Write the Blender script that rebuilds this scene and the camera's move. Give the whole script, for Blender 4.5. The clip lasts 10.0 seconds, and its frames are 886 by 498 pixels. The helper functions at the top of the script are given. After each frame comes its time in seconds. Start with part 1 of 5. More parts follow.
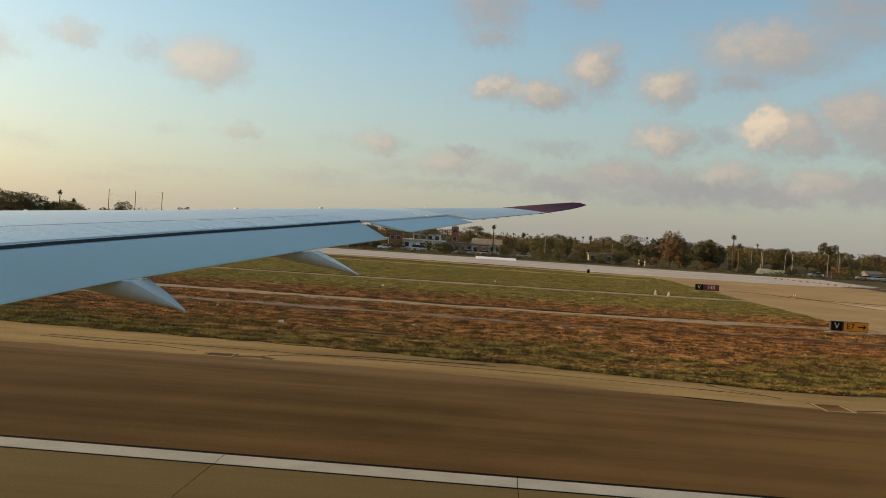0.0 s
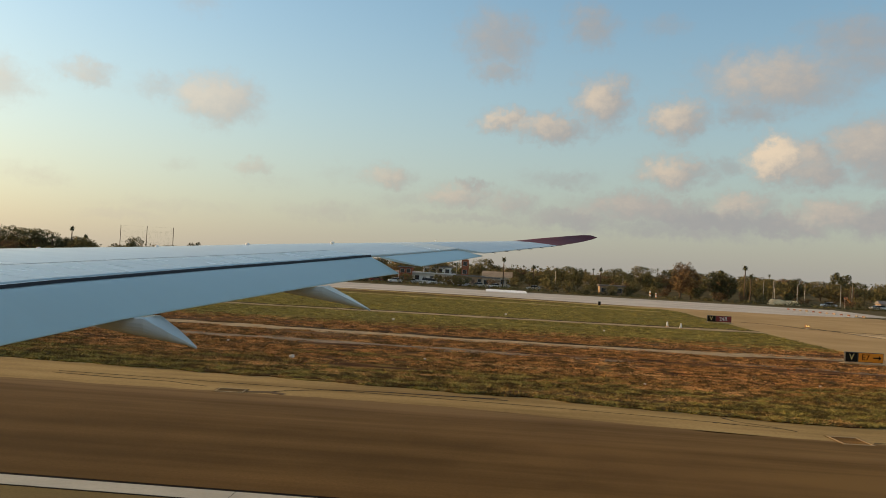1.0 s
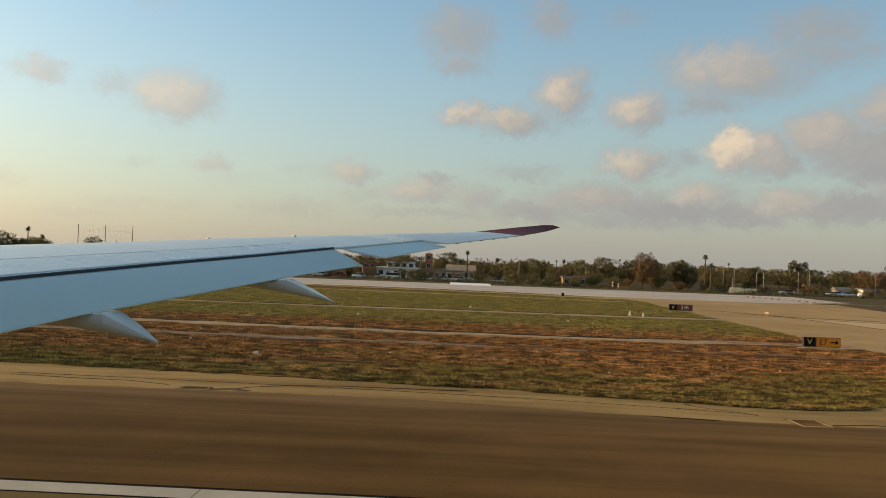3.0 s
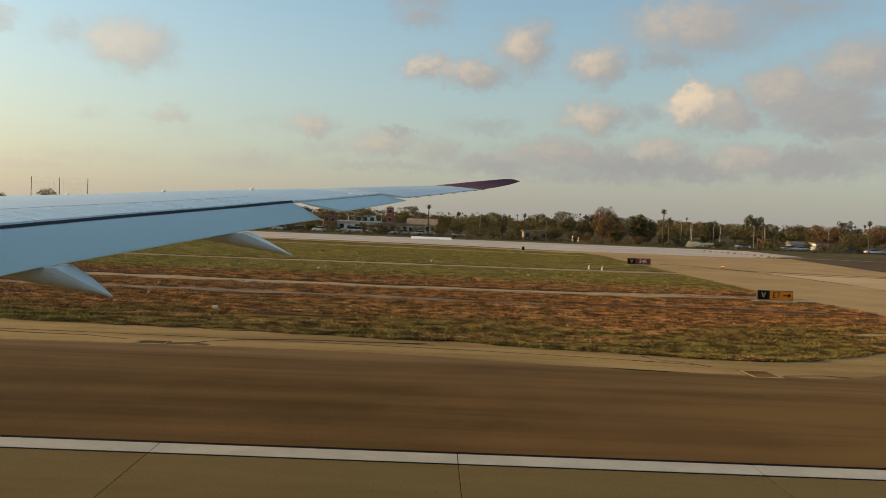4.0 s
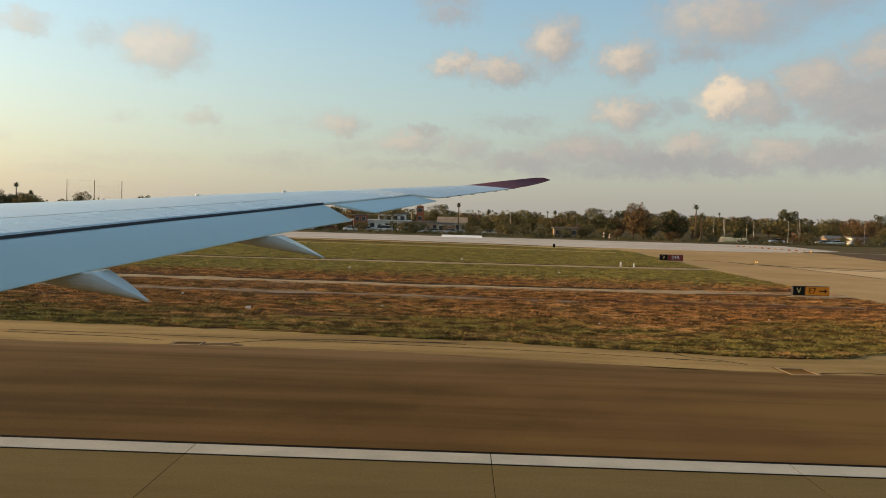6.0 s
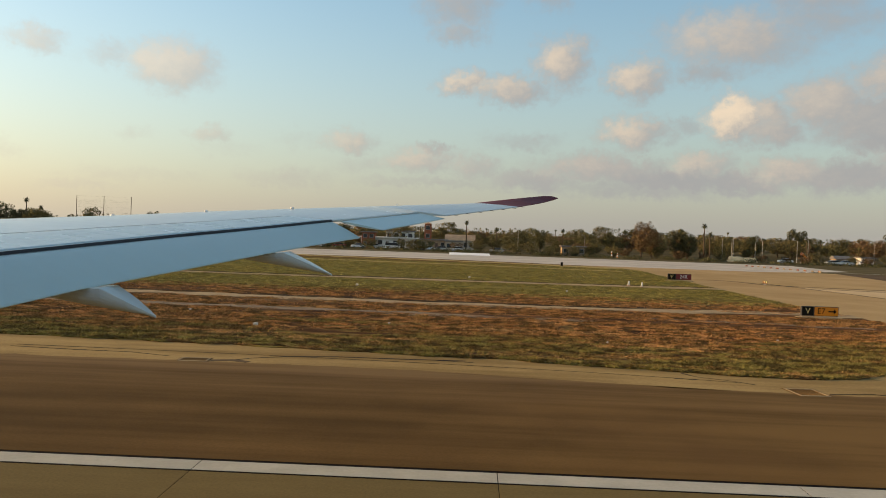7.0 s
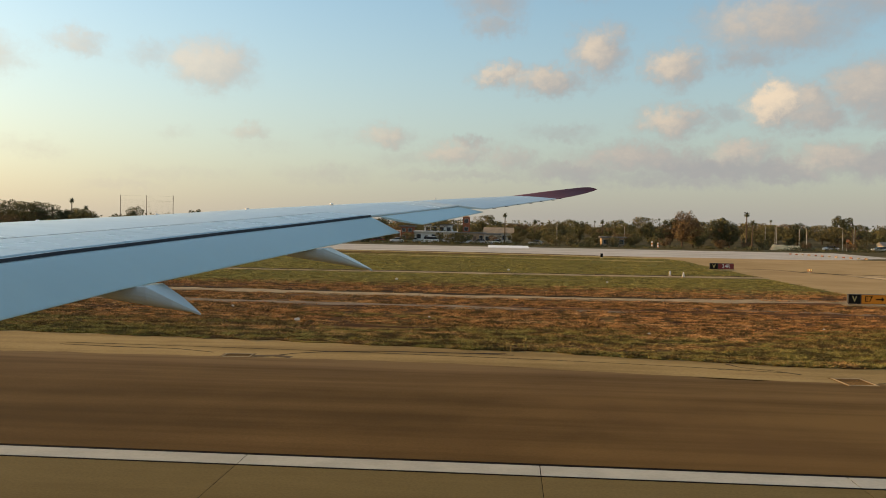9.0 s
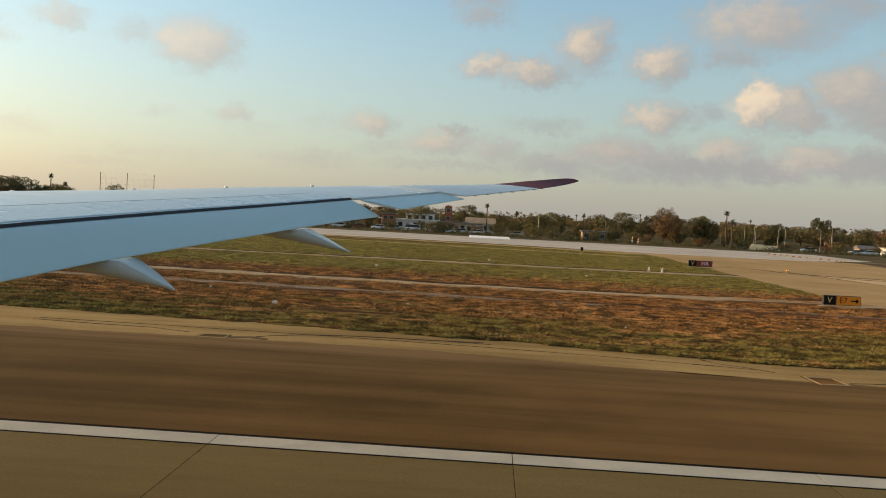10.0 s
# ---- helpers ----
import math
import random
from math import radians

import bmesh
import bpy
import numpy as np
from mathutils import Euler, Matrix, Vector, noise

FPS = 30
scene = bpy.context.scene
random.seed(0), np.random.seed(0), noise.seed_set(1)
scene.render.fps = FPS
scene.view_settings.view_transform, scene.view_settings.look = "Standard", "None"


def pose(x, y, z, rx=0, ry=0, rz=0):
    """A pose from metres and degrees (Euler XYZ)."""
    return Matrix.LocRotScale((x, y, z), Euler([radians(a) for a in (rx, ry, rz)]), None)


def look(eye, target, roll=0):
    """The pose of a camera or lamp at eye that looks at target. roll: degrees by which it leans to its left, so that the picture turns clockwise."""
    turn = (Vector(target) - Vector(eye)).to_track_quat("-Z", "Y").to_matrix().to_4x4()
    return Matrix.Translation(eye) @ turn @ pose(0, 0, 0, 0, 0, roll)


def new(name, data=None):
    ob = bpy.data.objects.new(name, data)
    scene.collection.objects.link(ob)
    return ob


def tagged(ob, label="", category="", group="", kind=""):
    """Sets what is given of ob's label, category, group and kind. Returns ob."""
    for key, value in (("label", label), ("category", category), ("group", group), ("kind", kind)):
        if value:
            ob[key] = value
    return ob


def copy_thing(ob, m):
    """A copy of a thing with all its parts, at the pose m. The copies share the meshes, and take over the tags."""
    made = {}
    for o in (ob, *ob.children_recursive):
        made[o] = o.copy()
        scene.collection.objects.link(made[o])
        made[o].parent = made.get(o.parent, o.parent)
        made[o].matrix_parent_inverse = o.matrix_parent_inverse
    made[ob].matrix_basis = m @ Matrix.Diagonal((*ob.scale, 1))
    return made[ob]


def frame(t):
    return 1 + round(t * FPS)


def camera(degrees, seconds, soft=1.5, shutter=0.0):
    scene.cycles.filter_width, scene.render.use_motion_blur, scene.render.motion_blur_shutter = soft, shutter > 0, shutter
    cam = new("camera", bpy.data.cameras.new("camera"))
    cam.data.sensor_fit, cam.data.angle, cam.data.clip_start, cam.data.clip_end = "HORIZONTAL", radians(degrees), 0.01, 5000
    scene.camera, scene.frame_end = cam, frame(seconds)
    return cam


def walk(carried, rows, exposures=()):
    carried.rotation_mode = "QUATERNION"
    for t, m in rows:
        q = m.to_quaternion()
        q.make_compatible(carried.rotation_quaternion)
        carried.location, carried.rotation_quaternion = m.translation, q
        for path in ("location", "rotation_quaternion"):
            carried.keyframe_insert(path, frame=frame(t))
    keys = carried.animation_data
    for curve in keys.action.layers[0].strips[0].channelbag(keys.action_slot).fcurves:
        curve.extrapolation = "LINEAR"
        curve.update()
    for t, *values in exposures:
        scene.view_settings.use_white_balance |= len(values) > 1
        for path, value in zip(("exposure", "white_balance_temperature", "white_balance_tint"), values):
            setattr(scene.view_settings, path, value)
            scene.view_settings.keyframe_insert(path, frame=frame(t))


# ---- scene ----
cam = camera(53.0, 10.0, soft=0.95)
walk(cam, [
    (0.0, pose(-3.99, -0.10, 5.66, 89.03, -3.66, 3.55)),
    (0.5, pose(-4.01, -0.09, 5.61, 91.40, -3.10, 3.93)),
    (1.0, pose(-4.01, -0.08, 5.68, 91.12, -3.21, 4.20)),
    (1.5, pose(-4.00, -0.04, 5.61, 91.62, -2.70, 3.27)),
    (2.0, pose(-3.97, -0.03, 5.61, 91.53, -1.34, 3.41)),
    (3.5, pose(-4.02, -0.06, 5.61, 89.71, -2.51, 0.57)),
    (4.0, pose(-3.97, -0.02, 5.61, 87.98, -2.35, -0.63)),
    (4.5, pose(-3.98, -0.03, 5.63, 87.24, -3.75, -0.01)),
    (5.0, pose(-3.98, -0.03, 5.64, 87.71, -1.36, 1.58)),
    (5.5, pose(-3.99, -0.02, 5.66, 87.39, -1.68, 1.27)),
    (7.0, pose(-3.99, -0.02, 5.66, 88.91, -2.04, 1.81)),
    (7.5, pose(-3.99, -0.06, 5.58, 88.56, -3.24, 3.21)),
    (8.0, pose(-4.01, -0.06, 5.67, 88.35, -0.75, 4.26)),
    (8.5, pose(-3.97, -0.03, 5.60, 87.94, -1.36, 4.64)),
    (9.0, pose(-4.00, -0.04, 5.67, 88.41, -1.05, 4.28)),
    (9.5, pose(-3.96, 0.01, 5.67, 88.05, -1.21, 3.63)),
    (10.0, pose(-3.96, 0.01, 5.60, 87.74, -3.01, 3.13)),
], exposures=[(0.0, 0.06), (2.0, 0.08), (4.0, 0.06), (5.0, 0.16), (7.0, 0.2), (10.0, 0.2)])

# ---- world: low evening sun from ahead-left, hazy sky with scattered cumulus ----
SUN_AZ, SUN_EL = -78.0, 12.0

world = bpy.data.worlds.new("world")
scene.world = world
world.use_nodes = True


class Nodes:
    """A small builder of node trees."""

    def __init__(self, tree):
        self.tree = tree
        tree.nodes.clear()

    def add(self, kind, links=None):
        n = self.tree.nodes.new(kind)
        for k, v in (links or {}).items():
            s = n.inputs[k]
            if isinstance(v, bpy.types.NodeSocket):
                self.tree.links.new(v, s)
            else:
                s.default_value = v
        return n

    def math(self, op, a, b=0.0, c=0.0, clamp=False):
        n = self.add("ShaderNodeMath", {0: a, 1: b, 2: c})
        n.operation, n.use_clamp = op, clamp
        return n.outputs[0]

    def vec(self, op, a, b=(0, 0, 0)):
        n = self.add("ShaderNodeVectorMath", {0: a, 1: b})
        n.operation = op
        return n

    def ramp(self, v, lo, hi, a=0.0, b=1.0, smooth=True):
        n = self.add("ShaderNodeMapRange", {0: v, 1: lo, 2: hi, 3: a, 4: b})
        n.interpolation_type = "SMOOTHSTEP" if smooth else "LINEAR"
        return n.outputs[0]

    def mix(self, f, a, b, blend="MIX"):
        n = self.tree.nodes.new("ShaderNodeMix")
        n.data_type, n.blend_type = "RGBA", blend
        for i, v in ((0, f), (6, a), (7, b)):
            if isinstance(v, bpy.types.NodeSocket):
                self.tree.links.new(v, n.inputs[i])
            else:
                n.inputs[i].default_value = v
        return n.outputs[2]

    def noise(self, vec, scale, detail=3.0, rough=0.55):
        return self.add("ShaderNodeTexNoise", {"Vector": vec, "Scale": scale, "Detail": detail, "Roughness": rough})


def rgb(r, g, b):
    return (r, g, b, 1.0)


def build_world():
    n = Nodes(world.node_tree)
    sky = n.add("ShaderNodeTexSky")
    sky.sky_type, sky.sun_disc, sky.sun_elevation, sky.sun_rotation = "NISHITA", False, radians(SUN_EL), radians(SUN_AZ)
    sky.air_density, sky.dust_density, sky.ozone_density = 1.0, 1.55, 2.0
    co = n.add("ShaderNodeTexCoord").outputs["Generated"]
    xyz = n.add("ShaderNodeSeparateXYZ", {0: co}).outputs
    az = n.math("MULTIPLY", n.math("ARCTAN2", xyz[0], xyz[1]), 57.296)
    el = n.math("MULTIPLY", n.math("ARCSINE", xyz[2]), 57.296)
    base = n.mix(1.0, sky.outputs[0], rgb(SKY_GAIN * 1.01, SKY_GAIN * 1.06, SKY_GAIN * 0.98), "MULTIPLY")
    # haze near the horizon, warm towards the sun and grey away from it
    warm = n.ramp(az, -60.0, 8.0, 1.0, 0.0)
    haze_col = n.mix(warm, rgb(*HAZE_GREY), rgb(*HAZE_WARM))
    haze = n.math("POWER", n.ramp(el, -2.0, HAZE_TOP, 1.0, 0.0, False), 1.6)
    base = n.mix(n.math("MULTIPLY", haze, 0.92), base, haze_col)
    # clouds: soft lumps with flat bases, broken up by noise at two scales
    p = n.add("ShaderNodeCombineXYZ", {0: az, 1: el, 2: 0.0}).outputs[0]
    wob = n.noise(p, 0.42, 5.0, 0.62)
    wobv = n.vec("SUBTRACT", wob.outputs["Color"], (0.5, 0.5, 0.5)).outputs[0]
    p2 = n.vec("ADD", p, n.vec("MULTIPLY", wobv, (2.4, 1.5, 0.0)).outputs[0]).outputs[0]
    puff = n.vec("SUBTRACT", n.noise(p, 1.7, 4.0, 0.6).outputs["Color"], (0.5, 0.5, 0.5)).outputs[0]
    p2 = n.vec("ADD", p2, n.vec("MULTIPLY", puff, (1.5, 1.3, 0.0)).outputs[0]).outputs[0]
    fine = n.noise(n.vec("MULTIPLY", p, (0.8, 1.3, 1.0)).outputs[0], 0.9, 6.0, 0.62).outputs["Fac"]
    dens, lit = 0.0, 0.0
    for (a, e, rx, ry, bright, cover) in CLOUDS:
        v = n.vec("DIVIDE", n.vec("SUBTRACT", p2, (a, e, 0.0)).outputs[0], (rx, ry, 1.0)).outputs[0]
        d = n.vec("LENGTH", v).outputs["Value"]
        w = n.ramp(d, 1.75, 0.15, 0.0, cover)
        side = n.vec("DOT_PRODUCT", v, (-0.42, 0.36, 0.0)).outputs["Value"]
        li = n.math("MULTIPLY", w, n.math("MULTIPLY", n.math("ADD", side, 0.60, 0.0, True), bright))
        dens = n.math("MAXIMUM", dens, w)
        lit = n.math("MAXIMUM", lit, li)
    mask = n.ramp(n.math("ADD", dens, n.math("MULTIPLY", n.math("SUBTRACT", fine, 0.5), 0.46)), 0.03, 0.74)
    # away from the view the same broken cloud goes on
    wild = n.noise(n.vec("MULTIPLY", p, (0.05, 0.12, 0.0)).outputs[0], 1.0, 5.0, 0.55).outputs["Fac"]
    off = n.math("MAXIMUM", n.ramp(n.math("ABSOLUTE", az), 34.0, 48.0), n.ramp(el, 16.0, 22.0))
    mask = n.math("MAXIMUM", mask, n.math("MULTIPLY", off, n.ramp(wild, 0.5, 0.66)))
    lit = n.math("MAXIMUM", lit, n.math("MULTIPLY", off, 0.3))
    veil = n.math("MULTIPLY", mask, n.ramp(az, -34.0, 8.0, CLOUD_COVER * 0.62, CLOUD_COVER))
    grey = n.mix(warm, rgb(*CLOUD_GREY), rgb(*CLOUD_GREY_WARM))
    ccol = n.mix(n.ramp(n.math("ADD", lit, n.math("MULTIPLY", fine, 0.3)), 0.12, 0.92), grey, rgb(*CLOUD_LIT))
    col = n.mix(veil, base, ccol)
    bg = n.add("ShaderNodeBackground", {0: col, 1: 1.0})
    n.add("ShaderNodeOutputWorld", {0: bg.outputs[0]})


SKY_GAIN = 0.194
HAZE_TOP = 18.5
HAZE_WARM = (0.70, 0.575, 0.42)
HAZE_GREY = (0.405, 0.385, 0.362)
CLOUD_GREY = (0.335, 0.328, 0.325)
CLOUD_GREY_WARM = (0.70, 0.575, 0.455)
CLOUD_LIT = (0.80, 0.63, 0.45)
CLOUD_COVER = 0.9
# azimuth, elevation, half-width, half-height (degrees), brightness of the sunlit side, cover
CLOUDS = [
    (-19.0, 9.6, 2.6, 1.5, 0.95, 0.75), (-20.0, 8.9, 1.6, 0.8, 0.6, 0.5), (-22.4, 9.9, 1.8, 0.8, 0.35, 0.4), (-1.3, 12.6, 1.8, 0.8, 0.35, 0.5), (-0.6, 9.5, 1.9, 0.8, 0.85, 0.7), 
    (2.2, 9.2, 2.4, 1.0, 0.65, 0.75), (5.5, 11.0, 1.8, 1.5, 0.75, 0.75), (10.2, 9.9, 1.8, 1.3, 0.75, 0.75), (15.9, 12.2, 4.4, 1.8, 0.6, 0.65), (14.5, 10.3, 2.2, 0.9, 0.1, 0.5), 
    (10.1, 6.6, 2.3, 1.0, 0.75, 0.7), (13.2, 7.0, 1.5, 0.6, 0.15, 0.4), (16.2, 7.5, 1.75, 1.35, 1.05, 0.85), (17.8, 7.7, 1.4, 1.1, 0.6, 0.7), (18.3, 7.0, 2.0, 1.2, 0.45, 0.7), (21.4, 8.3, 2.7, 1.6, 0.5, 0.75), 
    (23.7, 7.3, 3.3, 1.6, 0.2, 0.8), (24.7, 6.3, 3.0, 1.0, 0.0, 0.8), (25.3, 9.6, 2.9, 1.6, 0.45, 0.75), (20.5, 13.1, 5.1, 1.3, 0.15, 0.45), (14.4, 4.8, 2.0, 0.9, 0.65, 0.65), 
    (8.5, 4.3, 4.7, 1.0, 0.4, 0.7), (12.4, 3.8, 5.1, 0.9, 0.05, 0.75), (19.5, 4.3, 2.7, 1.0, 0.55, 0.7), (22.7, 4.1, 4.0, 1.0, 0.15, 0.75), (26.0, 4.9, 2.4, 0.9, 0.3, 0.65), 
    (16.5, 3.7, 3.6, 0.8, 0.0, 0.7), (10.0, 3.0, 5.8, 0.6, 0, 0.5), (-3.4, 4.5, 2.3, 0.9, 0.75, 0.6), (-2.6, 5.3, 1.1, 0.5, 0.05, 0.6), (0.0, 4.2, 2.0, 0.9, 0.55, 0.5), 
    (3.0, 6.0, 2.6, 0.7, 0.15, 0.35), (-8.0, 5.6, 1.8, 0.8, 0.85, 0.55), (-16.7, 5.5, 1.2, 0.6, 0.8, 0.5), (-6.7, 4.2, 2.6, 0.7, 0.3, 0.3), (-11.9, 3.1, 2.9, 0.7, 0.35, 0.35), 
    (-15.7, 4.7, 2.2, 0.7, 0.3, 0.2), (-21.4, 2.8, 4.7, 0.6, 0.4, 0.25), (-21.2, 5.2, 1.3, 0.5, 0.4, 0.25), (-10.6, 5.7, 2.2, 0.7, 0.3, 0.2), (-24.2, 2.1, 3.3, 0.4, 0.45, 0.3), 
    (-2.6, 3.1, 5.8, 0.4, 0.25, 0.35), (3.9, 3.5, 3.3, 0.8, 0.2, 0.6), (-1.4, 14.6, 2.6, 1.8, 0.3, 0.55), (4.5, 15.5, 1.8, 1.4, 0.3, 0.5), (-20.5, 15.7, 1.6, 1.1, 0.4, 0.35), 
    (9.1, 15.4, 1.5, 0.7, 0.2, 0.3), (20.6, 14.5, 3.3, 1.6, 0.2, 0.5), (-26.7, 10.3, 1.5, 0.9, 0.75, 0.6), (-31.7, 9.2, 2.3, 1.3, 0.85, 0.6), (-29.3, 4.0, 2.2, 0.7, 0.4, 0.3), 
    (31.0, 8.0, 4.0, 2.0, 0.2, 0.6), (31.5, 4.0, 4.0, 1.0, 0.15, 0.6), (33.0, 11.5, 3.0, 1.4, 0.4, 0.6),
]
build_world()

sun_data = bpy.data.lights.new("sun", "SUN")
sun_data.energy, sun_data.angle, sun_data.color = 5.0, radians(0.6), (1.0, 0.61, 0.27)
sun = new("sun", sun_data)
sd = Vector((math.sin(radians(SUN_AZ)) * math.cos(radians(SUN_EL)), math.cos(radians(SUN_AZ)) * math.cos(radians(SUN_EL)), math.sin(radians(SUN_EL))))
sun.matrix_world = look(sd * 200, (0, 0, 0))


# ---- materials ----
def material(name, rough=0.8, metal=0.0):
    m = bpy.data.materials.new(name)
    m.use_nodes = True
    n = Nodes(m.node_tree)
    bsdf = n.add("ShaderNodeBsdfPrincipled", {"Roughness": rough, "Metallic": metal, "Specular IOR Level": 0.03 if rough > 0.7 else 0.5})
    n.add("ShaderNodeOutputMaterial", {0: bsdf.outputs[0]})
    return m, n, bsdf


def wire(n, socket, target):
    n.tree.links.new(socket, target)


def bump(n, bsdf, height, strength, dist):
    b = n.add("ShaderNodeBump", {"Strength": strength, "Distance": dist, "Height": height})
    wire(n, b.outputs[0], bsdf.inputs["Normal"])


def plain(name, col, rough=0.6, metal=0.0, var=0.25, scale=3.0, rand=0.0):
    """Paint, plaster or metal with soft stains and fine grain."""
    m, n, bsdf = material(name, rough, metal)
    co = n.add("ShaderNodeTexCoord").outputs["Object"]
    a = n.noise(co, scale, 4.0).outputs["Fac"]
    b = n.noise(co, scale * 11, 2.0).outputs["Fac"]
    v = n.math("ADD", n.math("MULTIPLY", a, 0.7), n.math("MULTIPLY", b, 0.3))
    c = n.mix(n.ramp(v, 0.3, 0.7), rgb(*[x * (1 - var) for x in col]), rgb(*[min(1, x * (1 + var * 0.6)) for x in col]))
    if rand:
        r = n.add("ShaderNodeObjectInfo").outputs["Random"]
        c = n.mix(1.0, c, n.mix(r, rgb(1 - rand, 1 - rand, 1 - rand), rgb(1 + rand * 0.4, 1 + rand * 0.3, 1 + rand * 0.2)), "MULTIPLY")
    wire(n, c, bsdf.inputs["Base Color"])
    wire(n, n.ramp(a, 0.2, 0.8, rough * 0.85, min(1, rough * 1.15)), bsdf.inputs["Roughness"])
    return m


def streaked(name, dark, light, along=0.02, across=0.55, fine=9.0, rough=0.85, tint=None, dust=None, worn=None):
    """Paving with long wear streaks along the runway (x) and stains on top."""
    m, n, bsdf = material(name, rough)
    co = n.add("ShaderNodeTexCoord").outputs["Object"]
    s1 = n.noise(n.vec("MULTIPLY", co, (along, across, 1.0)).outputs[0], 1.0, 5.0, 0.6).outputs["Fac"]
    s2 = n.noise(n.vec("MULTIPLY", co, (along * 3, across * 2.6, 1.0)).outputs[0], 1.0, 3.0, 0.6).outputs["Fac"]
    blot = n.noise(co, 0.16, 5.0, 0.6).outputs["Fac"]
    grain = n.noise(co, fine, 4.0, 0.7).outputs["Fac"]
    v = n.math("ADD", n.math("MULTIPLY", s1, 0.46), n.math("ADD", n.math("MULTIPLY", s2, 0.22), n.math("MULTIPLY", blot, 0.32)))
    c = n.mix(n.ramp(v, 0.36, 0.64), rgb(*dark), rgb(*light))
    c = n.mix(n.ramp(grain, 0.3, 0.75, 0.0, 0.35), c, rgb(*[x * 0.6 for x in dark]))
    if tint:
        c = n.mix(n.ramp(n.noise(co, 0.06, 3.0).outputs["Fac"], 0.45, 0.7, 0.0, 0.6), c, rgb(*tint))
    if worn:
        # blends to this colour towards larger x, on the taxiway side, broken by the streaks
        x = n.add("ShaderNodeSeparateXYZ", {0: co}).outputs[0]
        f = n.math("MULTIPLY", n.ramp(n.math("ADD", x, n.math("MULTIPLY", n.math("SUBTRACT", blot, 0.5), 30.0)), -9.0, 12.0), n.ramp(n.math("ADD", n.math("MULTIPLY", s1, 0.6), n.math("MULTIPLY", s2, 0.4)), 0.36, 0.60, 0.25, 1.0))
        c = n.mix(f, c, rgb(*worn))
    if dust:
        y = n.add("ShaderNodeSeparateXYZ", {0: co}).outputs[1]
        f = n.math("MULTIPLY", n.ramp(n.math("ADD", y, n.math("MULTIPLY", n.math("SUBTRACT", s1, 0.5), 16.0)), 29.0, 38.0), n.ramp(s2, 0.3, 0.65, 0.25, 0.8))
        c = n.mix(f, c, rgb(*dust))
    wire(n, c, bsdf.inputs["Base Color"])
    bump(n, bsdf, grain, 0.35, 0.01)
    return m


def grass_ground():
    """Dry verge grass: red-brown near the shoulder, greener strips further out, worn soil between."""
    m, n, bsdf = material("dry_grass", 0.95)
    co = n.add("ShaderNodeTexCoord").outputs["Object"]
    y = n.add("ShaderNodeSeparateXYZ", {0: co}).outputs[1]
    big = n.noise(n.vec("MULTIPLY", co, (0.03, 0.10, 1.0)).outputs[0], 1.0, 4.0).outputs["Fac"]
    mid = n.noise(n.vec("MULTIPLY", co, (0.25, 0.8, 1.0)).outputs[0], 1.0, 5.0, 0.65).outputs["Fac"]
    fine = n.noise(co, 5.0, 4.0, 0.7).outputs["Fac"]
    yy = n.math("ADD", y, n.math("MULTIPLY", n.math("SUBTRACT", big, 0.5), 22.0))
    green = n.math("MULTIPLY", n.ramp(yy, 76.0, 90.0), n.ramp(yy, 176.0, 160.0))
    near_green = n.math("MULTIPLY", n.ramp(mid, 0.45, 0.62), n.ramp(yy, 62.0, 46.0, 0.0, 0.8))
    green = n.math("MAXIMUM", green, near_green)
    brown = n.mix(n.ramp(mid, 0.35, 0.65), rgb(0.055, 0.024, 0.010), rgb(0.20, 0.092, 0.036))
    grn = n.mix(n.ramp(mid, 0.35, 0.65), rgb(0.105, 0.098, 0.018), rgb(0.26, 0.205, 0.045))
    c = n.mix(green, brown, grn)
    soil = n.math("MULTIPLY", n.ramp(big, 0.55, 0.75), n.ramp(fine, 0.35, 0.6))
    c = n.mix(n.math("MULTIPLY", soil, 0.5), c, rgb(0.30, 0.22, 0.12))
    c = n.mix(n.ramp(fine, 0.3, 0.7, 0.0, 0.4), c, rgb(0.03, 0.022, 0.01))
    wire(n, c, bsdf.inputs["Base Color"])
    bump(n, bsdf, n.math("ADD", mid, fine), 0.8, 0.12)
    return m


def leaf_material(name, a, b, c):
    """Leaves: colour varied leaf by leaf and tree by tree."""
    m, n, bsdf = material(name, 0.75)
    r = n.add("ShaderNodeNewGeometry").outputs["Random Per Island"]
    o = n.add("ShaderNodeObjectInfo").outputs["Random"]
    col = n.mix(r, rgb(*a), rgb(*b))
    col = n.mix(n.math("MULTIPLY", o, 0.75), col, rgb(*c))
    wire(n, col, bsdf.inputs["Base Color"])
    return m


